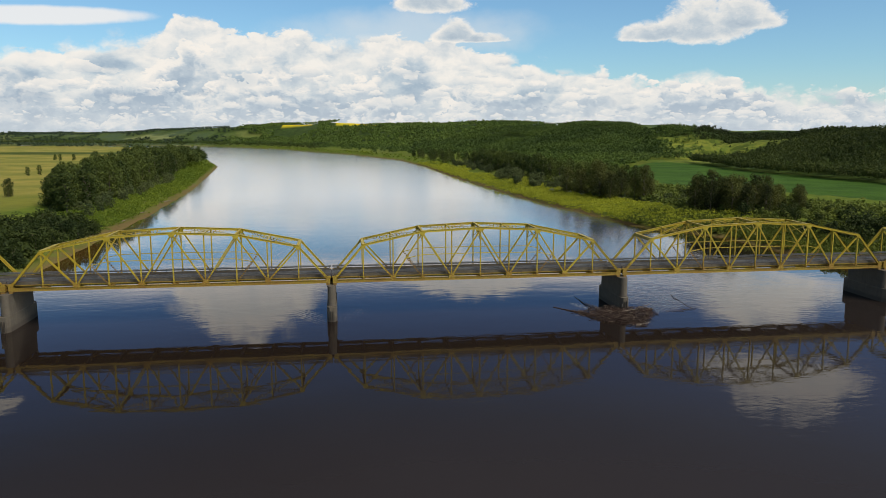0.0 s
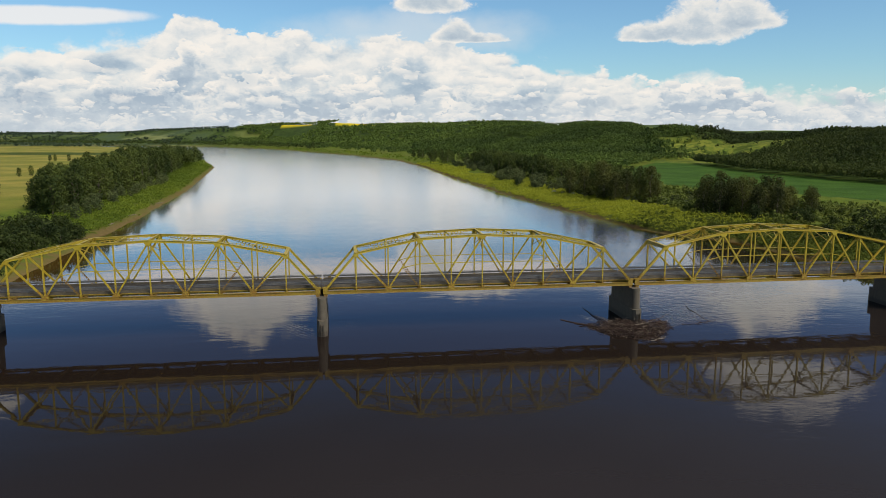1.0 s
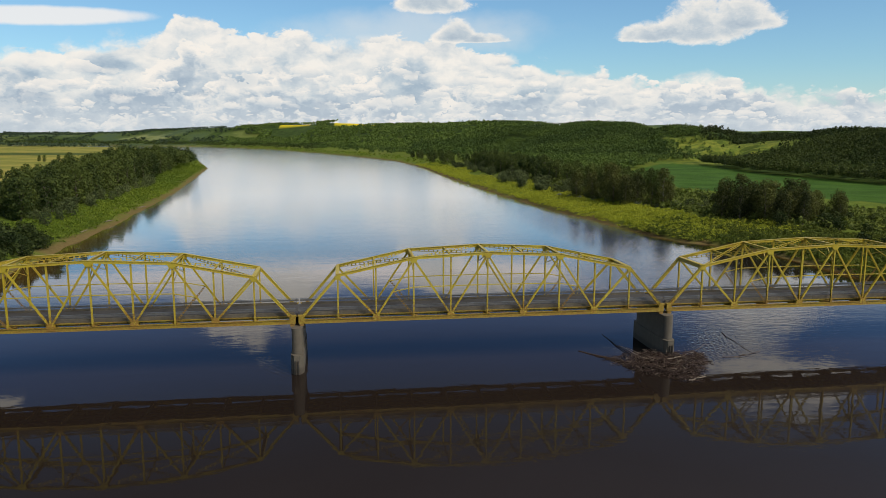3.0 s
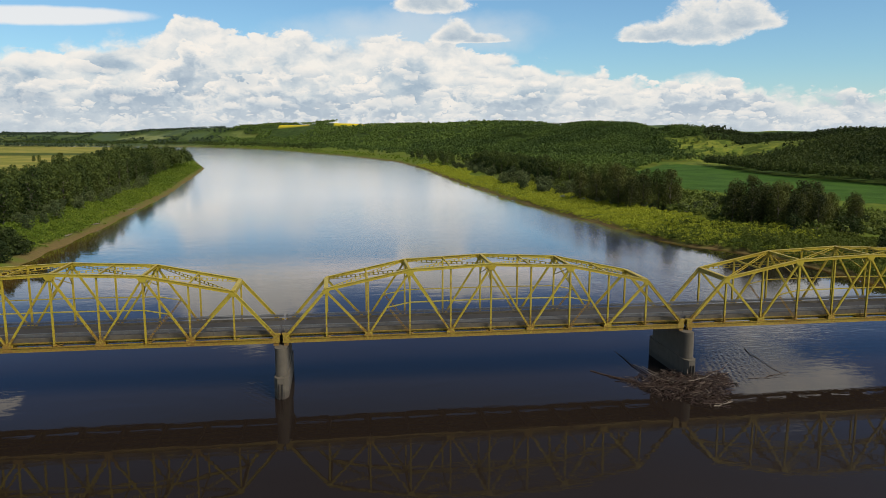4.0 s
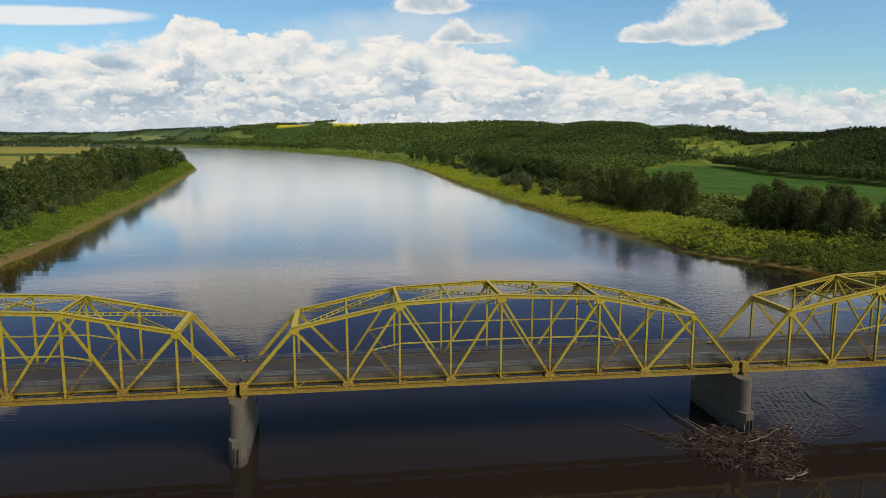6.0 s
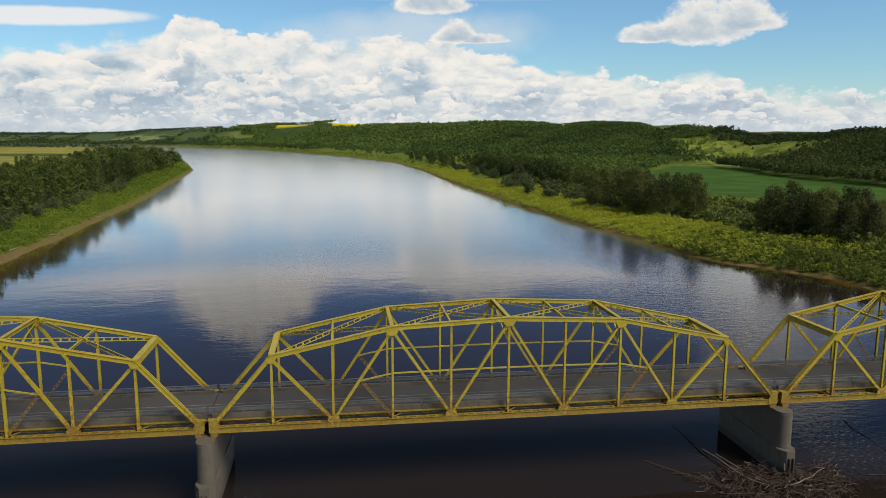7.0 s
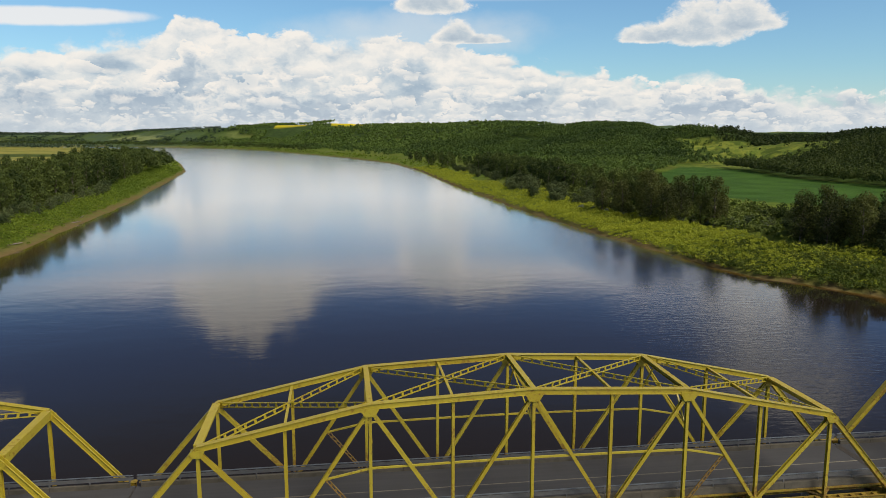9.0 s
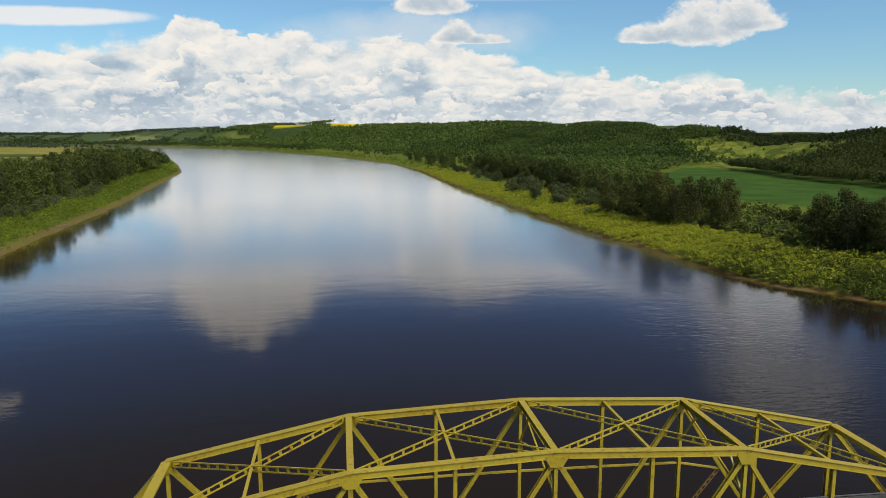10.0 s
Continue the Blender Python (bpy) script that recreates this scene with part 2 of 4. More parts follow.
def make_paint(name="yellow_bridge_paint", lo=0.74, hi=0.90, tone=1.0):
    m, n, b, _ = material(name)
    p = place(n)
    s = n.node("ShaderNodeSeparateXYZ", {0: p})
    rnd = n.node("ShaderNodeObjectInfo").outputs["Random"]
    c = n.mix(n.noise(p, 0.5, 5.0, 0.6), (0.42 * tone, 0.335 * tone, 0.024 * tone, 1), (0.33 * tone, 0.235 * tone, 0.016 * tone, 1))
    c = n.mix(n.math("MULTIPLY", rnd, 0.35), c, (0.45 * tone, 0.39 * tone, 0.045 * tone, 1))
    down = n.node("ShaderNodeCombineXYZ", {0: n.math("MULTIPLY", s.outputs[0], 3.0), 1: n.math("MULTIPLY", s.outputs[1], 3.0), 2: n.math("MULTIPLY", s.outputs[2], 0.35)}).outputs[0]
    c = n.mix(n.math("MULTIPLY", n.step(n.noise(down, 1.0, 4.0, 0.6), 0.5, 0.75), 0.35), c, (0.24 * tone, 0.15 * tone, 0.014 * tone, 1))
    spray = n.math("MULTIPLY", n.step(s.outputs[2], 10.5, 7.4), 0.16)
    rust = n.step(n.math("ADD", n.math("ADD", n.noise(p, 3.6, 6.0, 0.7), spray), n.math("MULTIPLY", n.noise(p, 0.13, 3.0), 0.4)), lo, hi)
    c = n.mix(n.math("MULTIPLY", rust, 0.75), c, (0.17, 0.065, 0.018, 1))
    n.put(c, b.inputs["Base Color"])
    n.put(n.math("ADD", 0.42, n.math("MULTIPLY", rust, 0.4)), b.inputs["Roughness"])
    bump(n, b, n.noise(p, 14.0, 3.0), 0.12, 0.02)
    return m


def make_rusty():
    m, n, b, _ = material("rusty_steel")
    p = place(n)
    c = n.mix(n.noise(p, 2.0, 6.0, 0.65), (0.30, 0.19, 0.03, 1), (0.10, 0.045, 0.02, 1))
    n.put(c, b.inputs["Base Color"])
    b.inputs["Roughness"].default_value = 0.75
    return m


def make_plain(name, lo, hi, rough, scale=1.5, metal=0.0, bumpy=0.15, bscale=8.0):
    m, n, b, _ = material(name)
    p = place(n)
    f = n.math("ADD", n.math("MULTIPLY", n.noise(p, scale, 7.0, 0.65), 0.7), n.math("MULTIPLY", n.noise(p, scale * 0.11, 3.0), 0.5))
    n.put(n.mix(n.step(f, 0.35, 0.85), (*lo, 1), (*hi, 1)), b.inputs["Base Color"])
    b.inputs["Roughness"].default_value, b.inputs["Metallic"].default_value = rough, metal
    bump(n, b, n.noise(p, bscale, 5.0, 0.6), bumpy, 0.03)
    return m


def make_drift():
    m, n, b, _ = material("weathered_driftwood")
    p = place(n)
    g = n.node("ShaderNodeNewGeometry").outputs["Random Per Island"]
    c = n.mix(n.noise(p, 1.5, 5.0, 0.6), (0.018, 0.0095, 0.0068, 1), (0.060, 0.034, 0.024, 1))
    c = n.mix(n.step(g, 0.78, 1.0), c, (0.20, 0.165, 0.13, 1))
    n.put(c, b.inputs["Base Color"])
    b.inputs["Roughness"].default_value = 0.9
    bump(n, b, n.noise(p, 9.0, 4.0), 0.3, 0.02)
    return m


def make_road():
    m, n, b, _ = material("worn_deck_asphalt")
    p = place(n)
    s = n.node("ShaderNodeSeparateXYZ", {0: p})
    along = n.node("ShaderNodeCombineXYZ", {0: n.math("MULTIPLY", s.outputs[0], 0.05), 1: n.math("MULTIPLY", s.outputs[1], 2.2), 2: 0.0}).outputs[0]
    c = n.mix(n.noise(along, 1.0, 5.0, 0.6), (0.033, 0.034, 0.038, 1), (0.066, 0.065, 0.067, 1))
    c = n.mix(n.math("MULTIPLY", n.step(n.noise(p, 0.35, 6.0, 0.65), 0.5, 0.75), 0.5), c, (0.038, 0.035, 0.034, 1))
    n.put(c, b.inputs["Base Color"])
    b.inputs["Roughness"].default_value = 0.85
    bump(n, b, n.noise(p, 20.0, 4.0), 0.2, 0.02)
    return m


def make_concrete():
    m, n, b, _ = material("stained_concrete")
    p = place(n)
    s = n.node("ShaderNodeSeparateXYZ", {0: p})
    down = n.node("ShaderNodeCombineXYZ", {0: n.math("MULTIPLY", s.outputs[0], 2.5), 1: n.math("MULTIPLY", s.outputs[1], 2.5), 2: n.math("MULTIPLY", s.outputs[2], 0.22)}).outputs[0]
    c = n.mix(n.noise(p, 0.9, 7.0, 0.65), (0.060, 0.052, 0.040, 1), (0.130, 0.114, 0.088, 1))
    c = n.mix(n.math("MULTIPLY", n.step(n.noise(down, 1.0, 5.0, 0.6), 0.48, 0.72), 0.65), c, (0.07, 0.058, 0.045, 1))
    wet = n.step(n.math("ADD", s.outputs[2], n.math("MULTIPLY", n.noise(p, 0.8, 4.0), 0.7)), 0.7, 0.1)
    c = n.mix(n.math("MULTIPLY", wet, 0.75), c, (0.055, 0.045, 0.035, 1))
    n.put(c, b.inputs["Base Color"])
    b.inputs["Roughness"].default_value = 0.88
    bump(n, b, n.noise(p, 6.0, 6.0, 0.65), 0.3, 0.04)
    return m


def make_water():
    m, n, b, out = material("brown_river_water")
    p = place(n)
    s = n.node("ShaderNodeSeparateXYZ", {0: p})
    # glassy above the bridge, ruffled by the breeze below it
    rough = n.math("MULTIPLY_ADD", n.step(s.outputs[1], 0.0, 220.0), n.math("MULTIPLY_ADD", n.noise(p, 0.012, 3.0), 0.05, 0.082), 0.02)
    # browner along both shores: silt, with sunlight and bank reflections painted in
    c = n.mix(n.noise(p, 0.02, 4.0), (0.0125, 0.0090, 0.0076, 1), (0.0190, 0.0138, 0.0110, 1))
    # lighter water below the bridge: sun past the cloud shade, put into the colour
    sunlit = n.math("ADD", s.outputs[1], n.math("MULTIPLY_ADD", n.noise(p, 0.03, 4.0), 30.0, n.math("MULTIPLY", s.outputs[0], -0.35)))
    c = n.mix(n.step(sunlit, 0.0, -75.0), c, (0.0285, 0.0245, 0.0255, 1))
    for line, sgn, wide in ((LEFT, 1.0, 15.0), (RIGHT, -1.0, 4.0)):
        edge = n.math("MULTIPLY_ADD", n.ramp(n.math("DIVIDE", s.outputs[1], 900.0), [(y / 900, (x + 300) / 600) for x, y in line if 0 < y < 900][:16]), 600.0, -300.0)
        off = n.math("ADD", n.math("MULTIPLY", n.math("SUBTRACT", s.outputs[0], edge), sgn), n.math("MULTIPLY", n.math("SUBTRACT", n.noise(p, 0.06, 4.0), 0.5), 14.0))
        c = n.mix(n.math("MULTIPLY", n.step(off, wide, 0.0), 0.9), c, (0.11, 0.060, 0.013, 1))
    # calm stretches and ruffled ones, with shoals of chop below the piers
    ruf = n.step(n.noise(n.node("ShaderNodeCombineXYZ", {0: n.math("MULTIPLY", s.outputs[0], 1.0), 1: n.math("MULTIPLY", s.outputs[1], 0.35), 2: 3.0}).outputs[0], 0.022, 4.0, 0.55), 0.42, 0.68)
    chop = None
    for x, y, w, h in ((62.0, 60.0, 32.0, 60.0), (45.0, 14.0, 16.0, 22.0), (74.0, 165.0, 26.0, 120.0)):
        dx, dy = n.math("DIVIDE", n.math("SUBTRACT", s.outputs[0], x), w), n.math("DIVIDE", n.math("SUBTRACT", s.outputs[1], y), h)
        f = n.step(n.math("ADD", n.math("MULTIPLY", dx, dx), n.math("MULTIPLY", dy, dy)), 1.0, 0.1)
        chop = f if chop is None else n.math("MAXIMUM", chop, f)
    wide = n.node("ShaderNodeCombineXYZ", {0: n.math("MULTIPLY", s.outputs[0], 0.55), 1: s.outputs[1], 2: 0.0}).outputs[0]
    w1 = n.noise(wide, 0.9, 3.0, 0.55, 0.4)
    w2 = n.noise(wide, 0.16, 2.0, 0.5, 0.6)
    near = n.math("MULTIPLY_ADD", n.step(s.outputs[1], 60.0, 320.0), -0.85, 1.0)   # ripples die away up the river
    amp = n.math("MULTIPLY", near, n.math("ADD", n.math("MULTIPLY_ADD", ruf, 0.16, 0.06), n.math("MULTIPLY", chop, 0.6)))
    hgt = n.math("ADD", n.math("MULTIPLY", n.math("MULTIPLY", w1, amp), 0.055), n.math("MULTIPLY", w2, 0.02))
    rough = n.math("ADD", n.math("MULTIPLY", rough, n.math("MULTIPLY_ADD", n.math("MULTIPLY", n.step(s.outputs[0], -60.0, -105.0), n.step(s.outputs[1], 450.0, 300.0)), -0.38, 1.0)), n.math("MULTIPLY", chop, 0.09))   # sheltered under the left bank
    # bow waves that trail from the piers: centre, heading, half length, half width
    for x, y, hx, hy, ln, wd, rise in ((42.5, 4.0, 0.5, 0.866, 13.0, 6.0, 0.009), (-34.5, 1.0, -0.4, 0.92, 9.0, 3.2, 0.0035), (-27.0, 2.0, 0.4, 0.92, 9.0, 2.8, 0.003), (23.5, 3.0, -0.4, 0.92, 5.0, 1.5, 0.005)):
        ax, ay = n.math("SUBTRACT", s.outputs[0], x), n.math("SUBTRACT", s.outputs[1], y)
        u = n.math("ADD", n.math("MULTIPLY", ax, hx), n.math("MULTIPLY", ay, hy))
        v = n.math("SUBTRACT", n.math("MULTIPLY", ax, hy), n.math("MULTIPLY", ay, hx))
        uu, vv = n.math("DIVIDE", u, ln), n.math("DIVIDE", v, wd)
        f = n.step(n.math("ADD", n.math("MULTIPLY", uu, uu), n.math("MULTIPLY", vv, vv)), 1.0, 0.15)
        ph = n.math("ADD", n.math("ADD", n.math("MULTIPLY", v, 6.5), n.math("MULTIPLY", u, 1.3)), n.math("MULTIPLY", w1, 10.0))
        hgt = n.math("ADD", hgt, n.math("MULTIPLY", n.math("MULTIPLY", n.math("SINE", ph), f), rise))
    nor = n.node("ShaderNodeBump", {"Height": hgt, "Strength": 1.0, "Distance": 1.0}).outputs[0]
    body = n.node("ShaderNodeBsdfDiffuse", {"Color": c})
    gloss = n.node("ShaderNodeBsdfGlossy", {"Color": (1, 1, 1, 1), "Roughness": rough, "Normal": nor})
    seen = n.ramp(n.node("ShaderNodeFresnel", {"IOR": 1.33, "Normal": nor}).outputs[0], [(0.0, 0.0), (0.1, 0.075), (0.2, 0.165), (0.3, 0.345), (0.45, 0.67), (0.6, 0.89), (1.0, 1.0)])
    n.t.links.new(n.node("ShaderNodeMixShader", {0: seen, 1: body.outputs[0], 2: gloss.outputs[0]}).outputs[0], out.inputs[0])
    n.t.nodes.remove(b)
    return m


def make_leaf(name, dark, light, glow=0.35):
    m, n, b, out = material(name)
    p = place(n)
    g = n.node("ShaderNodeNewGeometry").outputs["Random Per Island"]
    rnd = n.node("ShaderNodeObjectInfo").outputs["Random"]
    f = n.math("ADD", n.math("MULTIPLY", g, 0.34), n.math("ADD", n.math("MULTIPLY", rnd, 0.38), n.math("ADD", n.math("MULTIPLY", n.noise(p, 0.06, 3.0), 0.4), n.math("MULTIPLY", n.math("SUBTRACT", n.noise(p, 0.32, 2.0), 0.5), 0.9))))
    f = n.math("ADD", f, n.math("MULTIPLY", n.math("SUBTRACT", n.noise(p, 0.011, 3.0), 0.5), 0.9))
    c = n.mix(n.step(f, 0.15, 0.95), (*dark, 1), (*light, 1))
    n.put(c, b.inputs["Base Color"])
    b.inputs["Roughness"].default_value = 0.7
    b.inputs["Specular IOR Level"].default_value = 0.25
    tr = n.node("ShaderNodeBsdfTranslucent", {0: c})
    mx = n.node("ShaderNodeMixShader", {0: glow, 1: b.outputs[0], 2: tr.outputs[0]})
    n.t.links.new(mx.outputs[0], out.inputs[0])
    return m


def make_ground():
    m, n, b, _ = material("river_valley_ground")
    p = place(n)

    def attr(k):
        return n.node("ShaderNodeAttribute", attribute_name=k).outputs["Fac"]
    fine, mid, big = n.noise(p, 0.9, 6.0, 0.65), n.noise(p, 0.12, 5.0, 0.6), n.noise(p, 0.012, 4.0, 0.55)
    c = n.mix(n.step(mid, 0.3, 0.7), (0.075, 0.12, 0.014, 1), (0.13, 0.175, 0.02, 1))
    c = n.mix(n.math("MULTIPLY", n.step(fine, 0.45, 0.75), 0.55), c, (0.035, 0.06, 0.012, 1))
    c = n.mix(n.math("MULTIPLY", n.step(big, 0.42, 0.62), 0.5), c, (0.12, 0.13, 0.028, 1))
    hay = n.mix(n.step(n.noise(p, 0.02, 5.0, 0.6), 0.35, 0.65), (0.29, 0.25, 0.060, 1), (0.16, 0.18, 0.035, 1))
    c = n.mix(attr("hay"), c, hay)
    crop = n.mix(n.step(n.noise(p, 0.035, 4.0), 0.35, 0.65), (0.032, 0.080, 0.012, 1), (0.050, 0.112, 0.017, 1))
    c = n.mix(attr("crop"), c, crop)
    wood = n.mix(n.step(n.noise(p, 0.08, 6.0, 0.65), 0.35, 0.65), (0.020, 0.040, 0.010, 1), (0.055, 0.09, 0.018, 1))
    c = n.mix(attr("wood"), c, wood)
    c = n.mix(n.math("MULTIPLY", attr("hedge"), 0.8), c, wood)
    meadow = n.mix(n.step(mid, 0.35, 0.65), (0.098, 0.145, 0.024, 1), (0.19, 0.215, 0.036, 1))
    c = n.mix(attr("meadow"), c, n.mix(n.math("MULTIPLY", n.step(n.noise(p, 0.045, 6.0, 0.65), 0.50, 0.58), 0.85), meadow, (0.05, 0.08, 0.016, 1)))
    # far fields, made paler still by distance haze put into the colour
    pale = n.mix(n.step(n.noise(p, 0.006, 3.0, 0.5), 0.52, 0.60), (0.058, 0.092, 0.045, 1), (0.18, 0.21, 0.085, 1))
    c = n.mix(n.math("MULTIPLY", attr("pale"), n.math("SUBTRACT", 1.0, attr("wood"))), c, pale)
    c = n.mix(attr("canola"), c, (0.62, 0.52, 0.02, 1))
    mud = n.mix(fine, (0.085, 0.062, 0.022, 1), (0.19, 0.145, 0.060, 1))
    c = n.mix(attr("mud"), c, mud)
    n.put(c, b.inputs["Base Color"])
    b.inputs["Roughness"].default_value = 0.95
    b.inputs["Specular IOR Level"].default_value = 0.1
    bump(n, b, n.math("ADD", fine, mid), 0.6, 0.5)
    return m


PAINT, RUST, ROAD, CONC, WATER = make_paint(), make_rusty(), make_road(), make_concrete(), make_water()
PAINT_LOW = make_paint("rust_streaked_yellow_paint", 0.62, 1.05, 0.78)
GALV = make_plain("weathered_galvanised_rail", (0.075, 0.078, 0.082), (0.14, 0.14, 0.14), 0.6, 2.0, 0.2, 0.05)
RAIL = make_plain("pale_top_rail", (0.10, 0.118, 0.135), (0.17, 0.19, 0.21), 0.5, 1.0, 0.3, 0.05)
KERB = make_plain("weathered_kerb_concrete", (0.055, 0.048, 0.036), (0.120, 0.106, 0.080), 0.9, 1.2)
LINE = make_plain("faded_road_paint", (0.10, 0.092, 0.075), (0.24, 0.215, 0.16), 0.8, 1.0)
DARK = make_plain("dark_steel", (0.03, 0.028, 0.026), (0.07, 0.06, 0.05), 0.6, 2.0, 0.3)
BARK = make_plain("grey_bark", (0.10, 0.085, 0.065), (0.22, 0.19, 0.15), 0.9, 3.0)
DRIFT = make_drift()
PALE = make_plain("bleached_driftwood", (0.15, 0.12, 0.095), (0.27, 0.225, 0.18), 0.8, 1.5)
LEAF_DARK = make_leaf("poplar_leaves", (0.022, 0.042, 0.010), (0.108, 0.142, 0.029))
LEAF_HILL = make_leaf("hill_forest_leaves", (0.036, 0.070, 0.017), (0.122, 0.185, 0.035))
LEAF_BANK = make_leaf("willow_scrub_leaves", (0.13, 0.175, 0.015), (0.375, 0.41, 0.036))
LEAF_WILLOW = make_leaf("grey_willow_leaves", (0.045, 0.07, 0.025), (0.13, 0.16, 0.06))
LEAF_SILVER = make_leaf("silver_willow_leaves", (0.12, 0.15, 0.09), (0.30, 0.33, 0.22))
# bush green with the shade of the foreground thickets put into it
LEAF_SHADE = make_leaf("shaded_bush_leaves", (0.016, 0.032, 0.008), (0.06, 0.085, 0.018))
LEAF_GREEN = make_leaf("green_scrub_leaves", (0.085, 0.14, 0.014), (0.23, 0.30, 0.030))
LEAF_OLIVE = make_leaf("olive_poplar_leaves", (0.018, 0.028, 0.008), (0.116, 0.128, 0.028))
LEAF_PINE = make_leaf("dark_hill_leaves", (0.017, 0.033, 0.009), (0.080, 0.110, 0.022))
# willow scrub again, its green darkened to give the cloud shade by the bridge
LEAF_BY = make_leaf("shaded_scrub_leaves", (0.060, 0.090, 0.012), (0.20, 0.225, 0.03))
# bluer leaves for the farthest woods: aerial haze mixed into the green
LEAF_HAZED = make_leaf("hazed_far_leaves", (0.020, 0.040, 0.026), (0.065, 0.098, 0.052))
LEAF_MID = make_leaf("undergrowth_leaves", (0.040, 0.068, 0.013), (0.16, 0.20, 0.038))
GROUND = make_ground()

# ---- mesh helpers ----


def part(name, bm, mat, parent, label=""):
    me = bpy.data.meshes.new(name)
    bm.to_mesh(me)
    bm.free()
    me.materials.append(mat)
    ob = new(name, me)
    ob.parent = parent
    if label:
        tagged(ob, label)
    return ob


def empty(name, at, label, category, group="", kind=""):
    ob = new(name)
    ob.location = at
    ob.empty_display_size = 0.2
    return tagged(ob, label, category, group, kind)


BOX_F = ((0, 1, 3, 2), (4, 6, 7, 5), (0, 4, 5, 1), (2, 3, 7, 6), (0, 2, 6, 4), (1, 5, 7, 3))


def box(bm, lo, hi, m=None):
    vs = []
    for i in range(8):
        c = Vector((hi[0] if i & 4 else lo[0], hi[1] if i & 2 else lo[1], hi[2] if i & 1 else lo[2]))
        vs.append(bm.verts.new(m @ c if m else c))
    for f in BOX_F:
        bm.faces.new([vs[i] for i in f])


def along(a, b, side=(0, 1, 0)):
    """A frame whose x runs from a to b and whose y is as near as can be to side."""
    a, b = Vector(a), Vector(b)
    x = (b - a).normalized()
    y = Vector(side) - x * x.dot(Vector(side))
    y.normalize()
    z = x.cross(y)
    m = Matrix((x, y, z)).transposed().to_4x4()
    m.translation = a
    return m, (b - a).length


def bar(bm, a, b, w, h, side=(0, 1, 0)):
    m, l = along(a, b, side)
    box(bm, (0, -w / 2, -h / 2), (l, w / 2, h / 2), m)


def h_bar(bm, a, b, w, h, t=0.035, side=(0, 1, 0)):
    """A rolled member: two flanges across y, a web between."""
    v, u, k = w / 2, h / 2, t / 2
    extrude(bm, a, b, ((-v, u), (-v, -u), (-v + t, -u), (-v + t, -k), (v - t, -k), (v - t, -u), (v, -u), (v, u), (v - t, u), (v - t, k), (-v + t, k), (-v + t, u)), side)


def extrude(bm, a, b, outline, side=(0, 1, 0), over=0.0):
    """A straight member with the given outline (y, z) from a to b."""
    m, l = along(a, b, side)
    f = [bm.verts.new(m @ Vector((-over, y, z))) for y, z in outline]
    g = [bm.verts.new(m @ Vector((l + over, y, z))) for y, z in outline]
    k = len(outline)
    bm.faces.new(f[::-1])
    bm.faces.new(g)
    for i in range(k):
        bm.faces.new((f[i], f[(i + 1) % k], g[(i + 1) % k], g[i]))


def box_chord(bm, a, b, w, h):
    """A built-up chord: two channels under an overhanging cover plate."""
    v, u, t, e = w / 2, h / 2, 0.05, 0.07
    extrude(bm, a, b, ((-v - e, u), (-v - e, u - 0.03), (-v, u - 0.03), (-v, -u + 0.03), (-v - e, -u + 0.03), (-v - e, -u), (-v + t, -u), (-v + t, u - 0.06),
                       (v - t, u - 0.06), (v - t, -u), (v + e, -u), (v + e, -u + 0.03), (v, -u + 0.03), (v, u - 0.03), (v + e, u - 0.03), (v + e, u)), over=0.02)


def ladder(bm, a, b, depth, rail=0.07, step=0.85):
    """Two angles one above the other with battens between."""
    m, l = along(a, b, (0, 0, 1))
    for s in (-1, 1):
        y = s * depth / 2
        box(bm, (0, y - rail / 2, -0.05), (l, y + rail / 2, 0.05), m)
    k = max(2, int(l / step))
    for i in range(k + 1):
        x = 0.1 + (l - 0.2) * i / k
        box(bm, (x - 0.1, -depth / 2 + rail / 2, -0.02), (x + 0.1, depth / 2 - rail / 2, 0.02), m)


def plate(bm, cx, y, cz, pts, t):
    """A flat plate in the plane of a truss; pts are x, z about its centre."""
    f = [bm.verts.new((cx + x, y - t / 2, cz + z)) for x, z in pts]
    g = [bm.verts.new((cx + x, y + t / 2, cz + z)) for x, z in pts]
    bm.faces.new(f[::-1])
    bm.faces.new(g)
    k = len(pts)
    for i in range(k):
        bm.faces.new((f[i], f[(i + 1) % k], g[(i + 1) % k], g[i]))


def BM():
    return bmesh.new()


# ---- bridge ----
P, WIDE, PITCH = 6.1, 8.76, 61.87          # panel, between the trusses, between the piers
Z0 = 6.42                                   # underside of the bottom chord
H1, H3, H5 = 7.35, 9.89, 10.45              # tops of the upper chord over the gusset line
ZB, DECK = 7.14, 7.9


def top_z(i):
    hs = {0: 0, 1: H1, 3: H3, 5: H5, 7: H3, 9: H1}
    if i in hs:
        return ZB - Z0 + hs[i] - 0.25
    return (top_z(i - 1) + top_z(i + 1)) / 2


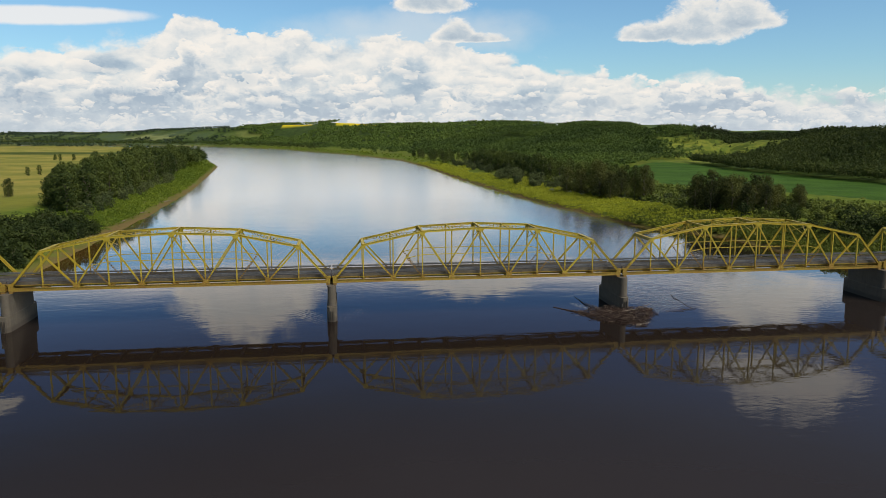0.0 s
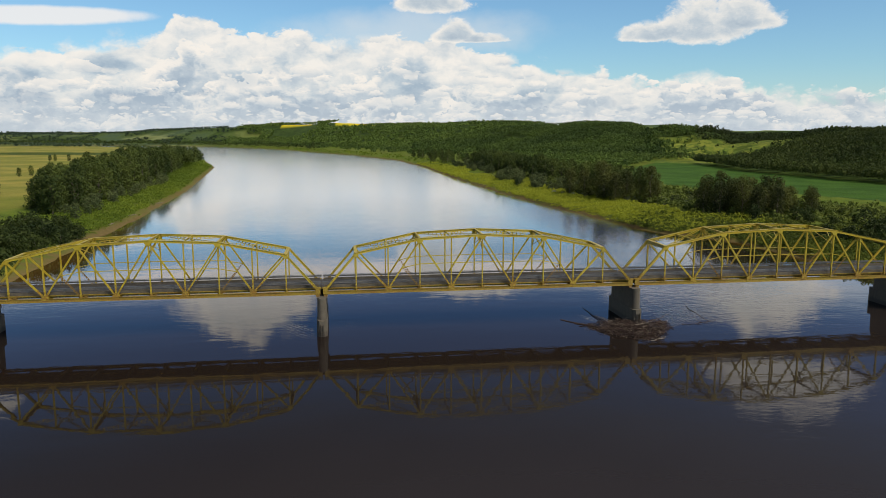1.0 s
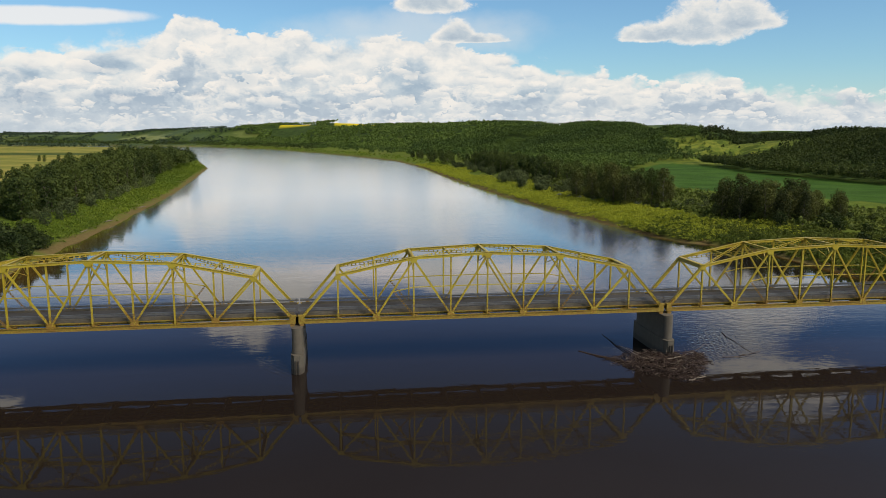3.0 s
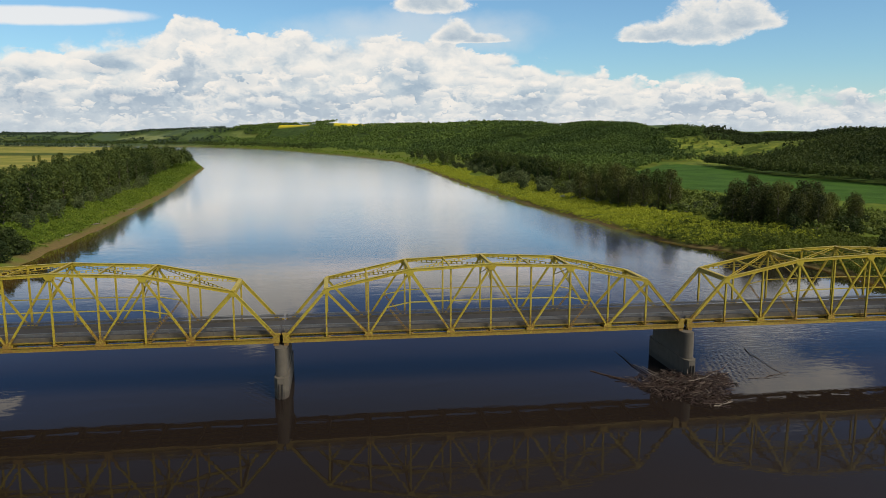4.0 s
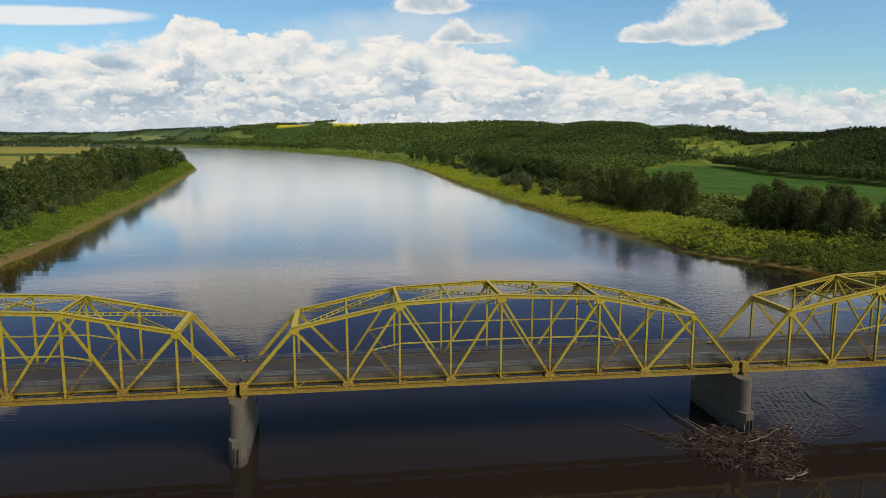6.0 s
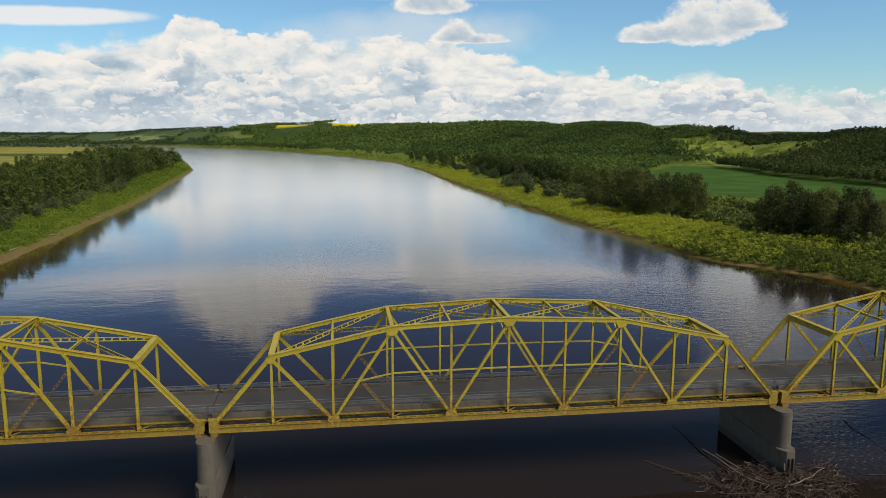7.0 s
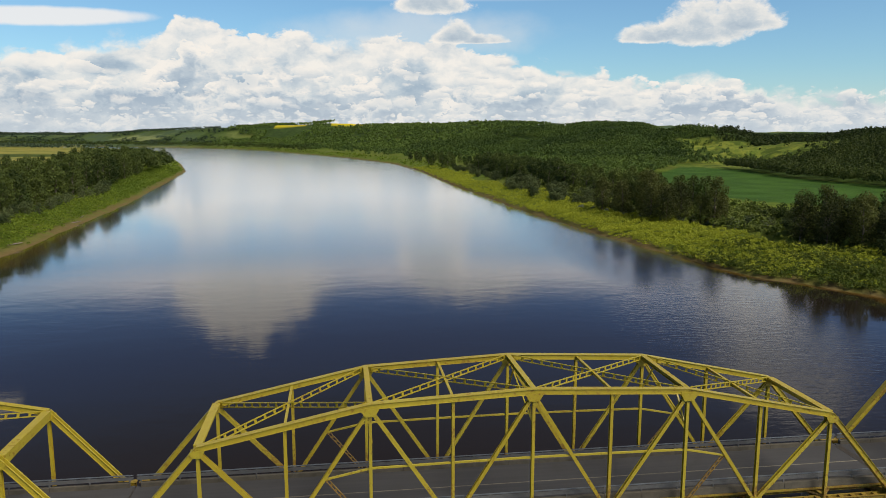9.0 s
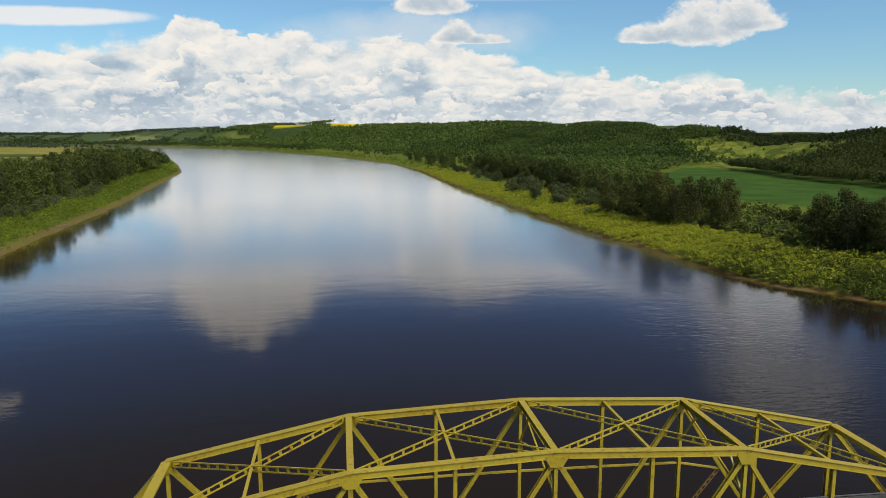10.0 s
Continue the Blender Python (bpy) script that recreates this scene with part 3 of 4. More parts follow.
def build_span():
    span = empty("truss_span", (0, 0, Z0), "yellow painted steel through-truss span with arched upper chord", "bridge span", "spans of the bridge")
    X = [(i - 5) * P for i in range(11)]
    bz = 0.46                                # middle of the bottom chord
    for y in (0.0, WIDE):
        s = 1 if y > 0 else -1
        for i in (1, 3, 5, 7):
            bm = BM(); box_chord(bm, (X[i], y, top_z(i)), (X[i + 2], y, top_z(i + 2)), 0.42, 0.42); part("upper_chord", bm, PAINT, span)
        for i, j in ((0, 1), (10, 9)):
            bm = BM(); box_chord(bm, (X[i], y, bz + 0.25), (X[j], y, top_z(j)), 0.42, 0.40); part("end_post", bm, PAINT, span)
        for i in range(0, 10, 2):
            bm = BM()
            extrude(bm, (X[i], y, bz), (X[i + 2], y, bz), ((-0.33, 0.305), (-0.33, 0.275), (-0.23, 0.275), (-0.23, -0.275), (-0.33, -0.275), (-0.33, -0.305), (0.33, -0.305),
                    (0.33, -0.275), (0.23, -0.275), (0.23, 0.275), (0.33, 0.275), (0.33, 0.305), (0.18, 0.305), (0.18, -0.1), (-0.18, -0.1), (-0.18, 0.305)))
            chord = part("lower_chord", bm, PAINT_LOW, span)
            for k in range(12):
                x = X[i] + (k + 0.5) * 2 * P / 12
                bm = BM(); bar(bm, (x - 0.18, y, bz + 0.317), (x + 0.18, y, bz + 0.317), 0.44, 0.014); part("batten_plate", bm, PAINT_LOW, chord)
        for i in range(1, 10):
            bm = BM(); h_bar(bm, (X[i], y, bz + 0.2), (X[i], y, top_z(i) - 0.2), 0.3, 0.23); part("vertical", bm, PAINT, span)
        for i, j in ((1, 2), (3, 2), (3, 4), (5, 4), (5, 6), (7, 6), (7, 8), (9, 8)):
            bm = BM(); h_bar(bm, (X[i], y, top_z(i) - 0.25), (X[j], y, bz + 0.4), 0.3, 0.31 if i in (1, 9) else 0.27); part("diagonal", bm, PAINT, span)
        # half-height strut, and the short ties down from its ends
        mid = [(X[2] + 0.47 * P, bz + 0.45 * (top_z(3) - bz)), (X[3], bz + 5.1), (X[4], bz + 5.18), (X[5], bz + 5.22), (X[6], bz + 5.18), (X[7], bz + 5.1),
               (X[8] - 0.47 * P, bz + 0.45 * (top_z(3) - bz))]
        bm = BM()
        rings = [[bm.verts.new((a, y + p, za + q)) for p, q in ((-0.08, -0.065), (0.08, -0.065), (0.08, 0.065), (-0.08, 0.065))] for a, za in mid]
        for p, q in zip(rings, rings[1:]):
            for k in range(4):
                bm.faces.new((p[k], p[(k + 1) % 4], q[(k + 1) % 4], q[k]))
        bm.faces.new(rings[0])
        bm.faces.new(rings[-1][::-1])
        part("middle_strut", bm, PAINT, span)
        for (a, za), i in ((mid[0], 3), (mid[-1], 7)):
            bm = BM(); ladder(bm, (a, y, za), (X[i], y, bz + 0.4), 0.22, 0.06, 0.5); part("rusty_tie", bm, RUST, span, "thin latticed tie with brown rust")
        # gusset plates
        for i in (2, 4, 6, 8):
            bm = BM()
            for q in (-0.25, 0.25):
                plate(bm, X[i], y + q, bz + 0.3, ((-0.62, -0.45), (0.62, -0.45), (0.62, 0.3), (0.4, 0.62), (-0.4, 0.62), (-0.62, 0.3)), 0.03)
            part("lower_gusset", bm, PAINT, span)
        for i in (1, 3, 5, 7, 9):
            bm = BM()
            tilt = {1: 0.16, 3: 0.1, 5: 0.0, 7: -0.1, 9: -0.16}[i]
            g = 0.72 if i in (1, 9) else 0.9
            for q in (-0.26, 0.26):
                plate(bm, X[i], y + q, top_z(i) - 0.2, [(g * u, g * v) for u, v in ((-0.75, -0.05 - tilt), (-0.4, -0.62), (0.4, -0.62), (0.75, -0.05 + tilt), (0.7, 0.16 + tilt * 0.6), (-0.7, 0.16 - tilt * 0.6))], 0.03)
            part("upper_gusset", bm, PAINT, span)
        for i, q in ((0, 1), (10, -1)):
            bm = BM()
            for k in (-0.29, 0.29):
                plate(bm, X[i] + q * 0.55, y + k, bz + 0.55, [(q * px, pz) for px, pz in ((-0.74, -0.80), (0.30, -0.80), (0.30, -0.25), (-0.05, 0.50), (-0.74, 0.50))][::q], 0.04)
            box(bm, (min(X[i] - q * 0.33, X[i] + q * 0.58), y - 0.3, bz + 1.04), (max(X[i] - q * 0.33, X[i] + q * 0.58), y + 0.3, bz + 1.08))
            foot = part("end_gusset", bm, PAINT_LOW, span)
            bm = BM(); box(bm, (X[i] + q * 0.3 - 0.35, y - 0.4, -0.02 - 0.18), (X[i] + q * 0.3 + 0.35, y + 0.4, 0.1)); part("bearing", bm, RUST, foot, "rust-brown steel bearing block")
        # pin connections of the floor beams, with rust-dark brackets
        for i in (1, 3, 5, 7, 9):
            bm = BM()
            for q in (-1, 1):
                bar(bm, (X[i], y, bz + 0.36), (X[i] + q * 1.1, y - s * 0.9, bz + 0.5), 0.1, 0.1)
            part("bracket", bm, RUST, span, "rust-stained corner bracket")
    # portals, struts and laterals overhead
    for i in range(1, 10):
        bm = BM()
        z = top_z(i)
        if i in (1, 9):
            q = 1 if i == 1 else -1
            bar(bm, (X[i], 0.2, z + 0.12), (X[i], WIDE - 0.2, z + 0.12), 0.62, 0.16, (1, 0, 0))
            bar(bm, (X[i] - q * 0.28, 0.2, z - 0.18), (X[i] - q * 0.28, WIDE - 0.2, z - 0.18), 0.06, 0.6, (1, 0, 0))
            part("portal_strut", bm, PAINT, span)
        elif i % 2:
            h_bar(bm, (X[i], 0.2, z + 0.02), (X[i], WIDE - 0.2, z + 0.02), 0.36, 0.42, 0.04, (0, 0, 1))
            part("top_strut", bm, PAINT, span)
        else:
            bar(bm, (X[i], 0.2, z + 0.08), (X[i], WIDE - 0.2, z + 0.08), 0.2, 0.05, (1, 0, 0))
            bar(bm, (X[i], 0.2, z - 0.06), (X[i], WIDE - 0.2, z - 0.06), 0.05, 0.24, (1, 0, 0))
            part("top_strut", bm, PAINT, span)
        if i in (3, 5, 7):
            for y0, q in ((0.15, 1), (WIDE - 0.15, -1)):
                bm = BM()
                bar(bm, (X[i], y0 + q * 2.3, z - 0.15), (X[i], y0, z - 2.9), 0.12, 0.12, (1, 0, 0))
                part("knee_brace", bm, PAINT, span)
            bm = BM()
            bar(bm, (X[i] + 0.1, 0.15, z - 2.9), (X[i] + 0.1, WIDE - 0.15, z - 0.3), 0.1, 0.1, (1, 0, 0))
            part("sway_brace", bm, PAINT, span)
            bm = BM()
            bar(bm, (X[i] - 0.1, 0.15, z - 0.3), (X[i] - 0.1, WIDE - 0.15, z - 2.9), 0.1, 0.1, (1, 0, 0))
            part("sway_brace", bm, PAINT, span)
    for i in (1, 3, 5, 7):
        for a, b in ((0.25, WIDE - 0.25), (WIDE - 0.25, 0.25)):
            bm = BM(); ladder(bm, (X[i] + 0.3, a, top_z(i)), (X[i + 2] - 0.3, b, top_z(i + 2)), 0.36); part("top_lateral", bm, PAINT, span)
    # floor
    for i in range(11):
        x = X[i] + (0.5 if i == 0 else -0.5 if i == 10 else 0)
        bm = BM(); h_bar(bm, (x, 0.15, 0.55), (x, WIDE - 0.15, 0.55), 0.75, 0.3, 0.03, (0, 0, 1)); part("floor_beam", bm, PAINT_LOW, span)
    for y in (1.0, 2.7, 4.38, 6.06, WIDE - 1.0):
        bm = BM()
        h_bar(bm, (X[0] - 0.2, y, 0.99), (X[10] + 0.2, y, 0.99), 0.46, 0.2, 0.03, (0, 0, 1))
        part("stringer", bm, PAINT, span)
    d = DECK - Z0
    bm = BM(); box(bm, (X[0] - 0.38, 0.72, d - 0.25), (X[10] + 0.38, WIDE - 0.72, d)); part("deck", bm, ROAD, span, "worn grey-brown asphalt deck")
    bm = BM(); box(bm, (X[0] - 0.3, 4.33, d - 0.01), (X[10] + 0.3, 4.45, d + 0.006)); part("centre_line", bm, LINE, span, "faded pale centre line")
    for y, q in ((0.70, 1), (WIDE - 0.70, -1)):
        bm = BM()
        a, b = sorted((y - q * 0.03, y + q * 0.06))
        box(bm, (X[0] - 0.36, a, d - 0.40), (X[10] + 0.36, b, d - 0.22))
        part("deck_fascia", bm, PAINT_LOW, span)
        a, b = sorted((y, y + q * 0.36))
        for i in range(20):
            bm = BM(); box(bm, (X[0] + i * P / 2 + 0.015, a, d - 0.2), (X[0] + (i + 1) * P / 2 - 0.015, b, d + 0.36)); part("kerb", bm, KERB, span, "grey-brown cast concrete kerb block")
        yy = y + q * 0.2
        bm = BM()
        extrude(bm, (X[0] - 0.3, yy, d + 0.72), (X[10] + 0.3, yy, d + 0.72), ((-0.02, -0.15), (0.05, -0.11), (0.05, -0.05), (-0.02, 0.0), (0.05, 0.05), (0.05, 0.11), (-0.02, 0.15), (-0.04, 0.15), (-0.04, -0.15)))
        rail = part("guard_rail", bm, GALV, span, "weathered grey steel guard rail")
        bm = BM()
        bar(bm, (X[0] - 0.3, yy, d + 0.98), (X[10] + 0.3, yy, d + 0.98), 0.09, 0.07)
        part("hand_rail", bm, RAIL, span, "pale blue-grey top rail")
        for i in range(21):
            x = X[0] + i * P / 2
            bm = BM(); box(bm, (x - 0.05, yy - 0.05, d + 0.36), (x + 0.05, yy + 0.035, d + 0.95)); part("rail_post", bm, GALV, rail)
    return span


span_first = build_span()
for k in (-2, -1, 1, 2):
    copy_thing(span_first, pose(k * PITCH, 0, Z0))
for k in (-2, -1, 0, 1):
    x = (k + 0.5) * PITCH
    bm = BM()
    box(bm, (x - 0.07 if k % 2 else x - 0.32, 1.15, DECK - 0.05), (x + 0.07 if k % 2 else x + 0.32, WIDE - 1.15, DECK + 0.012))
    ob = part("expansion_joint", bm, DARK, None)
    tagged(ob, "dark steel expansion joint across the deck", "expansion joint", "joints of the deck")


def rounded(bm, half, y0, y1, z0, z1, taper, nose, arc=7):
    """A wall pier: a slab along y with rounded ends, narrowing upward."""
    rings = []
    for z, g in ((z0, 1.0), (z1, 1.0 - taper)):
        ring = []
        w = half * g
        for c, sgn in ((y0 + nose, -1), (y1 - nose, 1)):
            for i in range(arc + 1):
                a = math.pi * i / arc
                ring.append(bm.verts.new((sgn * -math.cos(a) * w, c + sgn * math.sin(a) * nose * g, z)))
        rings.append(ring)
    k = len(rings[0])
    for i in range(k):
        bm.faces.new((rings[0][i], rings[0][(i + 1) % k], rings[1][(i + 1) % k], rings[1][i]))
    bm.faces.new(rings[1])
    bm.faces.new(rings[0][::-1])


def build_pier(x):
    pier = empty("bridge_pier", (x, 0, -3), "stained grey concrete wall pier standing in the river", "bridge pier", "piers of the bridge")
    bm = BM(); rounded(bm, 1.02, -3.3, 11.6, 0, 5.15, 0.04, 1.1, 3); part("plinth", bm, CONC, pier, "wider lower wall with a dark wet foot")
    bm = BM(); rounded(bm, 0.86, -2.3, 10.3, 5.15, 9.0, 0.05, 0.86, 14); part("shaft", bm, CONC, pier)
    bm = BM(); rounded(bm, 0.92, -2.2, 10.2, 9.0, Z0 + 3 - 0.2, 0.0, 1.05, 14); part("cap", bm, CONC, pier)
    bm = BM()
    box(bm, (-0.28, -3.42, 0.5), (-0.16, -3.15, 4.4))
    box(bm, (0.16, -3.42, 0.5), (0.28, -3.15, 4.4))
    part("nose_rail", bm, DARK, pier, "dark steel ice-breaker rails")
    return pier


pier_first = build_pier(-1.5 * PITCH)
for k in (-0.5, 0.5, 1.5):
    copy_thing(pier_first, pose(k * PITCH, 0, -3))
for sgn in (-1, 1):
    bm = BM()
    x = sgn * 2.5 * PITCH
    box(bm, (min(x - sgn * 1.0, x + sgn * 2.5), -1.5, 0), (max(x - sgn * 1.0, x + sgn * 2.5), WIDE + 1.5, Z0 - 0.2))
    box(bm, (min(x + sgn * 0.6, x + sgn * 2.5), -1.5, Z0 - 0.2), (max(x + sgn * 0.6, x + sgn * 2.5), WIDE + 1.5, DECK - 0.02))
    ob = part("bridge_abutment", bm, CONC, None)
    tagged(ob, "grey concrete abutment under the end of the bridge", "abutment", "abutments of the bridge")

# ---- land ----
FOOT = [(420, -4500), (345, -600), (326, 290), (318, 455), (372, 700), (290, 920), (170, 1170), (30, 1420), (-110, 1650), (-320, 1930), (-700, 2160), (-1500, 2450), (-4500, 3000)]


def side_of(line, x, y):
    """Signed distance to a line of points; positive to its right."""
    best = np.full(x.shape, 1e9)
    sign = np.ones(x.shape)
    for (ax, ay), (bx, by) in zip(line, line[1:]):
        dx, dy = bx - ax, by - ay
        u = np.clip(((x - ax) * dx + (y - ay) * dy) / (dx * dx + dy * dy), 0, 1)
        ex, ey = x - ax - u * dx, y - ay - u * dy
        d = np.hypot(ex, ey)
        s = np.where(ex * dy - ey * dx >= 0, 1.0, -1.0)
        near = d < best
        best, sign = np.where(near, d, best), np.where(near, s, sign)
    return best * sign


def smooth(v, a, b):
    u = np.clip((v - a) / (b - a), 0, 1)
    return u * u * (3 - 2 * u)


def waves(x, y, size, seed):
    """Soft rolling noise from a few crossed sines, about -1 to 1."""
    r = np.random.RandomState(seed)
    v = np.zeros(x.shape)
    for i in range(9):
        a, ph, k = r.uniform(0, 6.283), r.uniform(0, 6.283), r.uniform(0.6, 2.2) * 6.283 / size
        v += np.sin(k * (x * math.cos(a) + y * math.sin(a)) + ph) / (0.6 + 0.5 * i ** 0.5)
    return v / 3.2


LEVEL = -0.9   # of the river


def land(x, y):
    """Height of the ground, and the distances it hangs on."""
    x, y = np.asarray(x, float), np.asarray(y, float)
    dr, dl, df = side_of(RIGHT, x, y), -side_of(LEFT, x, y), side_of(FOOT, x, y)
    d = np.maximum(dr, dl)
    d = d + 0.7 * waves(x, y, 22, 4) + 0.5 * waves(x, y, 9, 14)
    z = np.maximum(-4.0, d * 0.45)
    bankz = np.minimum(d * 0.45, 1.3) + 1.2 * smooth(d, 5, 24) + 1.5 * smooth(d, 15, 50)
    bankz = bankz + 1.3 * smooth(dl, 3, 14)
    z = np.where(d > 0, bankz + 0.25 * waves(x, y, 40, 3) * smooth(d, 8, 30), z)
    crest = np.interp(y, [-1000, 300, 480, 760, 1000, 1500, 2200, 3500], [20, 13, 16, 36, 43, 47, 52, 52])
    crest = crest - 24 * smooth(-x, 250, 1000) * smooth(y, 1500, 2200) - 5 * smooth(y, 1600, 2200)
    hill = crest * smooth(df, -30, 300) + 5 * waves(x, y, 330, 5) * smooth(df, 40, 260) + 4 * smooth(df, 300, 1500)
    # a grassy gully that comes down to the field
    gx, gy = 368, 580
    ux, uy = 0.50, 0.866
    t = (x - gx) * ux + (y - gy) * uy
    side = (x - gx) * uy - (y - gy) * ux + 75 * smooth(t, 120, 480)
    off = np.abs(side) * (1 + 0.9 * smooth(t, 150, 450))
    hill = hill - 14 * smooth(side, -112, -72) * smooth(t, 150, 420) - 5 * smooth(side, -10, 110) * smooth(t, 150, 420)
    hill = hill - 12 * np.exp(-(off / 60) ** 2) * smooth(t, 0, 60) * (1 - smooth(t, 260, 480))
    hill = hill + 6.5 * waves(x, y, 75, 41) * np.exp(-(off / 125) ** 4) * smooth(t, 0, 60) * (1 - smooth(t, 560, 640))
    # the wooded spur beside the gully
    hill = hill + 21 * smooth(side, -45, 62) * smooth(df, 5, 150) * (1 - smooth(t, -20, 180))
    z = z + np.maximum(hill, 0) * (df > -30)
    for cx, cy in ((30, 2215), (-150, 2190)):
        z = z + 11 * np.exp(-(((x - cx) / 110) ** 2 + ((y - cy) / 90) ** 2))
    z = z + LEVEL
    # embankments of the road at both ends of the bridge
    for s in (-1, 1):
        e = smooth(s * x, 152, 160) * np.exp(-np.maximum(np.abs(y - WIDE / 2) - 6, 0) / 5)
        z = np.where(e > 0.02, np.maximum(z, e * (DECK - 0.06)), z)
    return z, d, dr, dl, df, np.where(side < 0, -off, off), t


def axis(near_lo, near_hi, step, far_lo, far_hi, grow):
    a = list(np.arange(near_lo, near_hi + 0.1, step))
    s = step
    while a[-1] < far_hi:
        s *= grow
        a.append(min(far_hi, a[-1] + s))
    s = step
    while a[0] > far_lo:
        s *= grow
        a.insert(0, max(far_lo, a[0] - s))
    return np.array(a)


def inside(poly, x, y):
    r = np.zeros(x.shape, bool)
    for (ax, ay), (bx, by) in zip(poly, poly[1:] + poly[:1]):
        c = (ay > y) != (by > y)
        r ^= c & (x < (bx - ax) * (y - ay) / (by - ay + 1e-9) + ax)
    return r


CROP = [(225, 500), (165, 440), (178, 340), (190, 290), (225, 232), (240, 185), (300, 150), (336, 288), (329, 352), (322, 453), (378, 689), (345, 724), (322, 650)]
xs, ys = axis(-260, 420, 4.5, -4600, 4600, 1.09), axis(-60, 760, 4.5, -4600, 4700, 1.05)
gx_, gy_ = np.meshgrid(xs, ys)
gz, gd, gdr, gdl, gdf, goff, gt = land(gx_, gy_)
grassy = np.clip(np.exp(-(goff / np.where(goff < 0, 84, 120)) ** 4) * smooth(gt, 10, 60) * (1 - smooth(gt, 400, 450)), 0, 1)
nx, ny = len(xs), len(ys)
me = bpy.data.meshes.new("ground")
vid = np.arange(nx * ny).reshape(ny, nx)
quads = np.stack([vid[:-1, :-1], vid[:-1, 1:], vid[1:, 1:], vid[1:, :-1]], -1).reshape(-1, 4)


def fill(me, verts, quads):
    me.vertices.add(len(verts))
    me.vertices.foreach_set("co", np.asarray(verts, np.float32).ravel())
    me.loops.add(quads.size)
    me.loops.foreach_set("vertex_index", quads.astype(np.int32).ravel())
    me.polygons.add(len(quads))
    me.polygons.foreach_set("loop_start", np.arange(0, quads.size, 4, dtype=np.int32))
    me.update(calc_edges=True)


fill(me, np.stack([gx_, gy_, gz], -1).reshape(-1, 3), quads)
me.polygons.foreach_set("use_smooth", np.ones(len(quads), bool))
hay = ((gdl > 48) & (gdl > gdr)) * smooth(gy_, 120, 330) * (gdf < 0)
strip = (np.abs(gy_ - 1010 + 0.1 * gx_) < 60) | (np.abs(gy_ - 1750 + 0.05 * gx_) < 120)
layers = {
    "mud": np.where(gdl > gdr, 1 - smooth(gd + 1.2 * waves(gx_, gy_, 16, 71), 2.4, 4.6), 1 - smooth(gd, 1.9, 4.4)),
    "hay": hay * (1 - 0.75 * strip) ,
    "crop": inside(CROP, gx_, gy_) * 1.0,
    "wood": smooth(gdf, -5, 15) * (1 - grassy) * (1 - smooth(waves(gx_, gy_, 700, 8) + (gdf - 900) / 900, 0.2, 0.5)) * (1 - smooth(np.interp(gx_, [-600, -330, -180], [-0.05, -0.25, -1.2]) - waves(gx_, gy_, 260, 12), -0.05, 0.1)),
    "meadow": grassy,
    "hedge": strip * hay,
    "pale": smooth(-gx_, 150, 500) * smooth(gdf, -250, 0) + smooth(gdf, 500, 700) * (gx_ > 300),
    "canola": (np.hypot((gx_ - 32) / 66, (gy_ - 2200) / 75) < 1) | (np.hypot((gx_ + 150) / 46, (gy_ - 2180) / 60) < 1),
}
for k, v in layers.items():
    at = me.attributes.new(k, "FLOAT", "POINT")
    at.data.foreach_set("value", np.clip(np.asarray(v, float), 0, 1).astype(np.float32).ravel())
me.materials.append(GROUND)
ground = tagged(new("ground", me), "green river valley with fields, muddy banks and low wooded hills", "ground", kind="structure")

bm = BM()
bmesh.ops.create_grid(bm, x_segments=1, y_segments=1, size=4400)
river = part("water", bm, WATER, None)
river.location.z = LEVEL
tagged(river, "brown calm river reflecting the clouds", "river", kind="structure")

for a, b in ((157.1, 320.0), (-900.0, -157.1)):
    bm = BM()
    box(bm, (a, WIDE / 2 - 3.8, DECK - 0.3), (b, WIDE / 2 + 3.8, DECK))
    tagged(part("road", bm, ROAD, None), "grey asphalt road on the embankment at the bridge end", "road", kind="structure")

# ---- plants ----


def clump(rs, centre, radii, count, size, up=0.35):
    """Leaf blades on the skin and inside of a lumpy ball: verts of count quads."""
    d = rs.normal(size=(count, 3))
    d /= np.linalg.norm(d, axis=1)[:, None]
    r = rs.uniform(0.6, 1.05, (count, 1))
    c = np.asarray(centre) + d * r * np.asarray(radii)
    n = d + rs.normal(size=(count, 3)) * 0.5 + np.array([0, 0, up])
    n /= np.linalg.norm(n, axis=1)[:, None]
    a = np.cross(n, rs.normal(size=(count, 3)))
    a /= np.linalg.norm(a, axis=1)[:, None]
    b = np.cross(n, a)
    s = size * rs.uniform(0.55, 1.25, (count, 1))
    w = s * rs.uniform(0.55, 0.9, (count, 1))
    return np.stack([c - a * s, c - b * w + n * s * 0.15, c + a * s, c + b * w + n * s * 0.15], 1)


def quads_mesh(name, quads, mat):
    me = bpy.data.meshes.new(name)
    v = np.concatenate(quads).reshape(-1, 3)
    fill(me, v, np.arange(len(v)).reshape(-1, 4))
    me.materials.append(mat)
    return me


def limb(bm, a, b, r0, r1, seg=6):
    m, l = along(a, b, (1, 0.3, 0.2))
    rings = []
    for x, r in ((0, r0), (l * 0.5, (r0 + r1) * 0.52), (l, r1)):
        rings.append([bm.verts.new(m @ Vector((x, r * math.cos(i * 6.2832 / seg), r * math.sin(i * 6.2832 / seg)))) for i in range(seg)])
    for p, q in zip(rings, rings[1:]):
        for i in range(seg):
            bm.faces.new((p[i], p[(i + 1) % seg], q[(i + 1) % seg], q[i]))


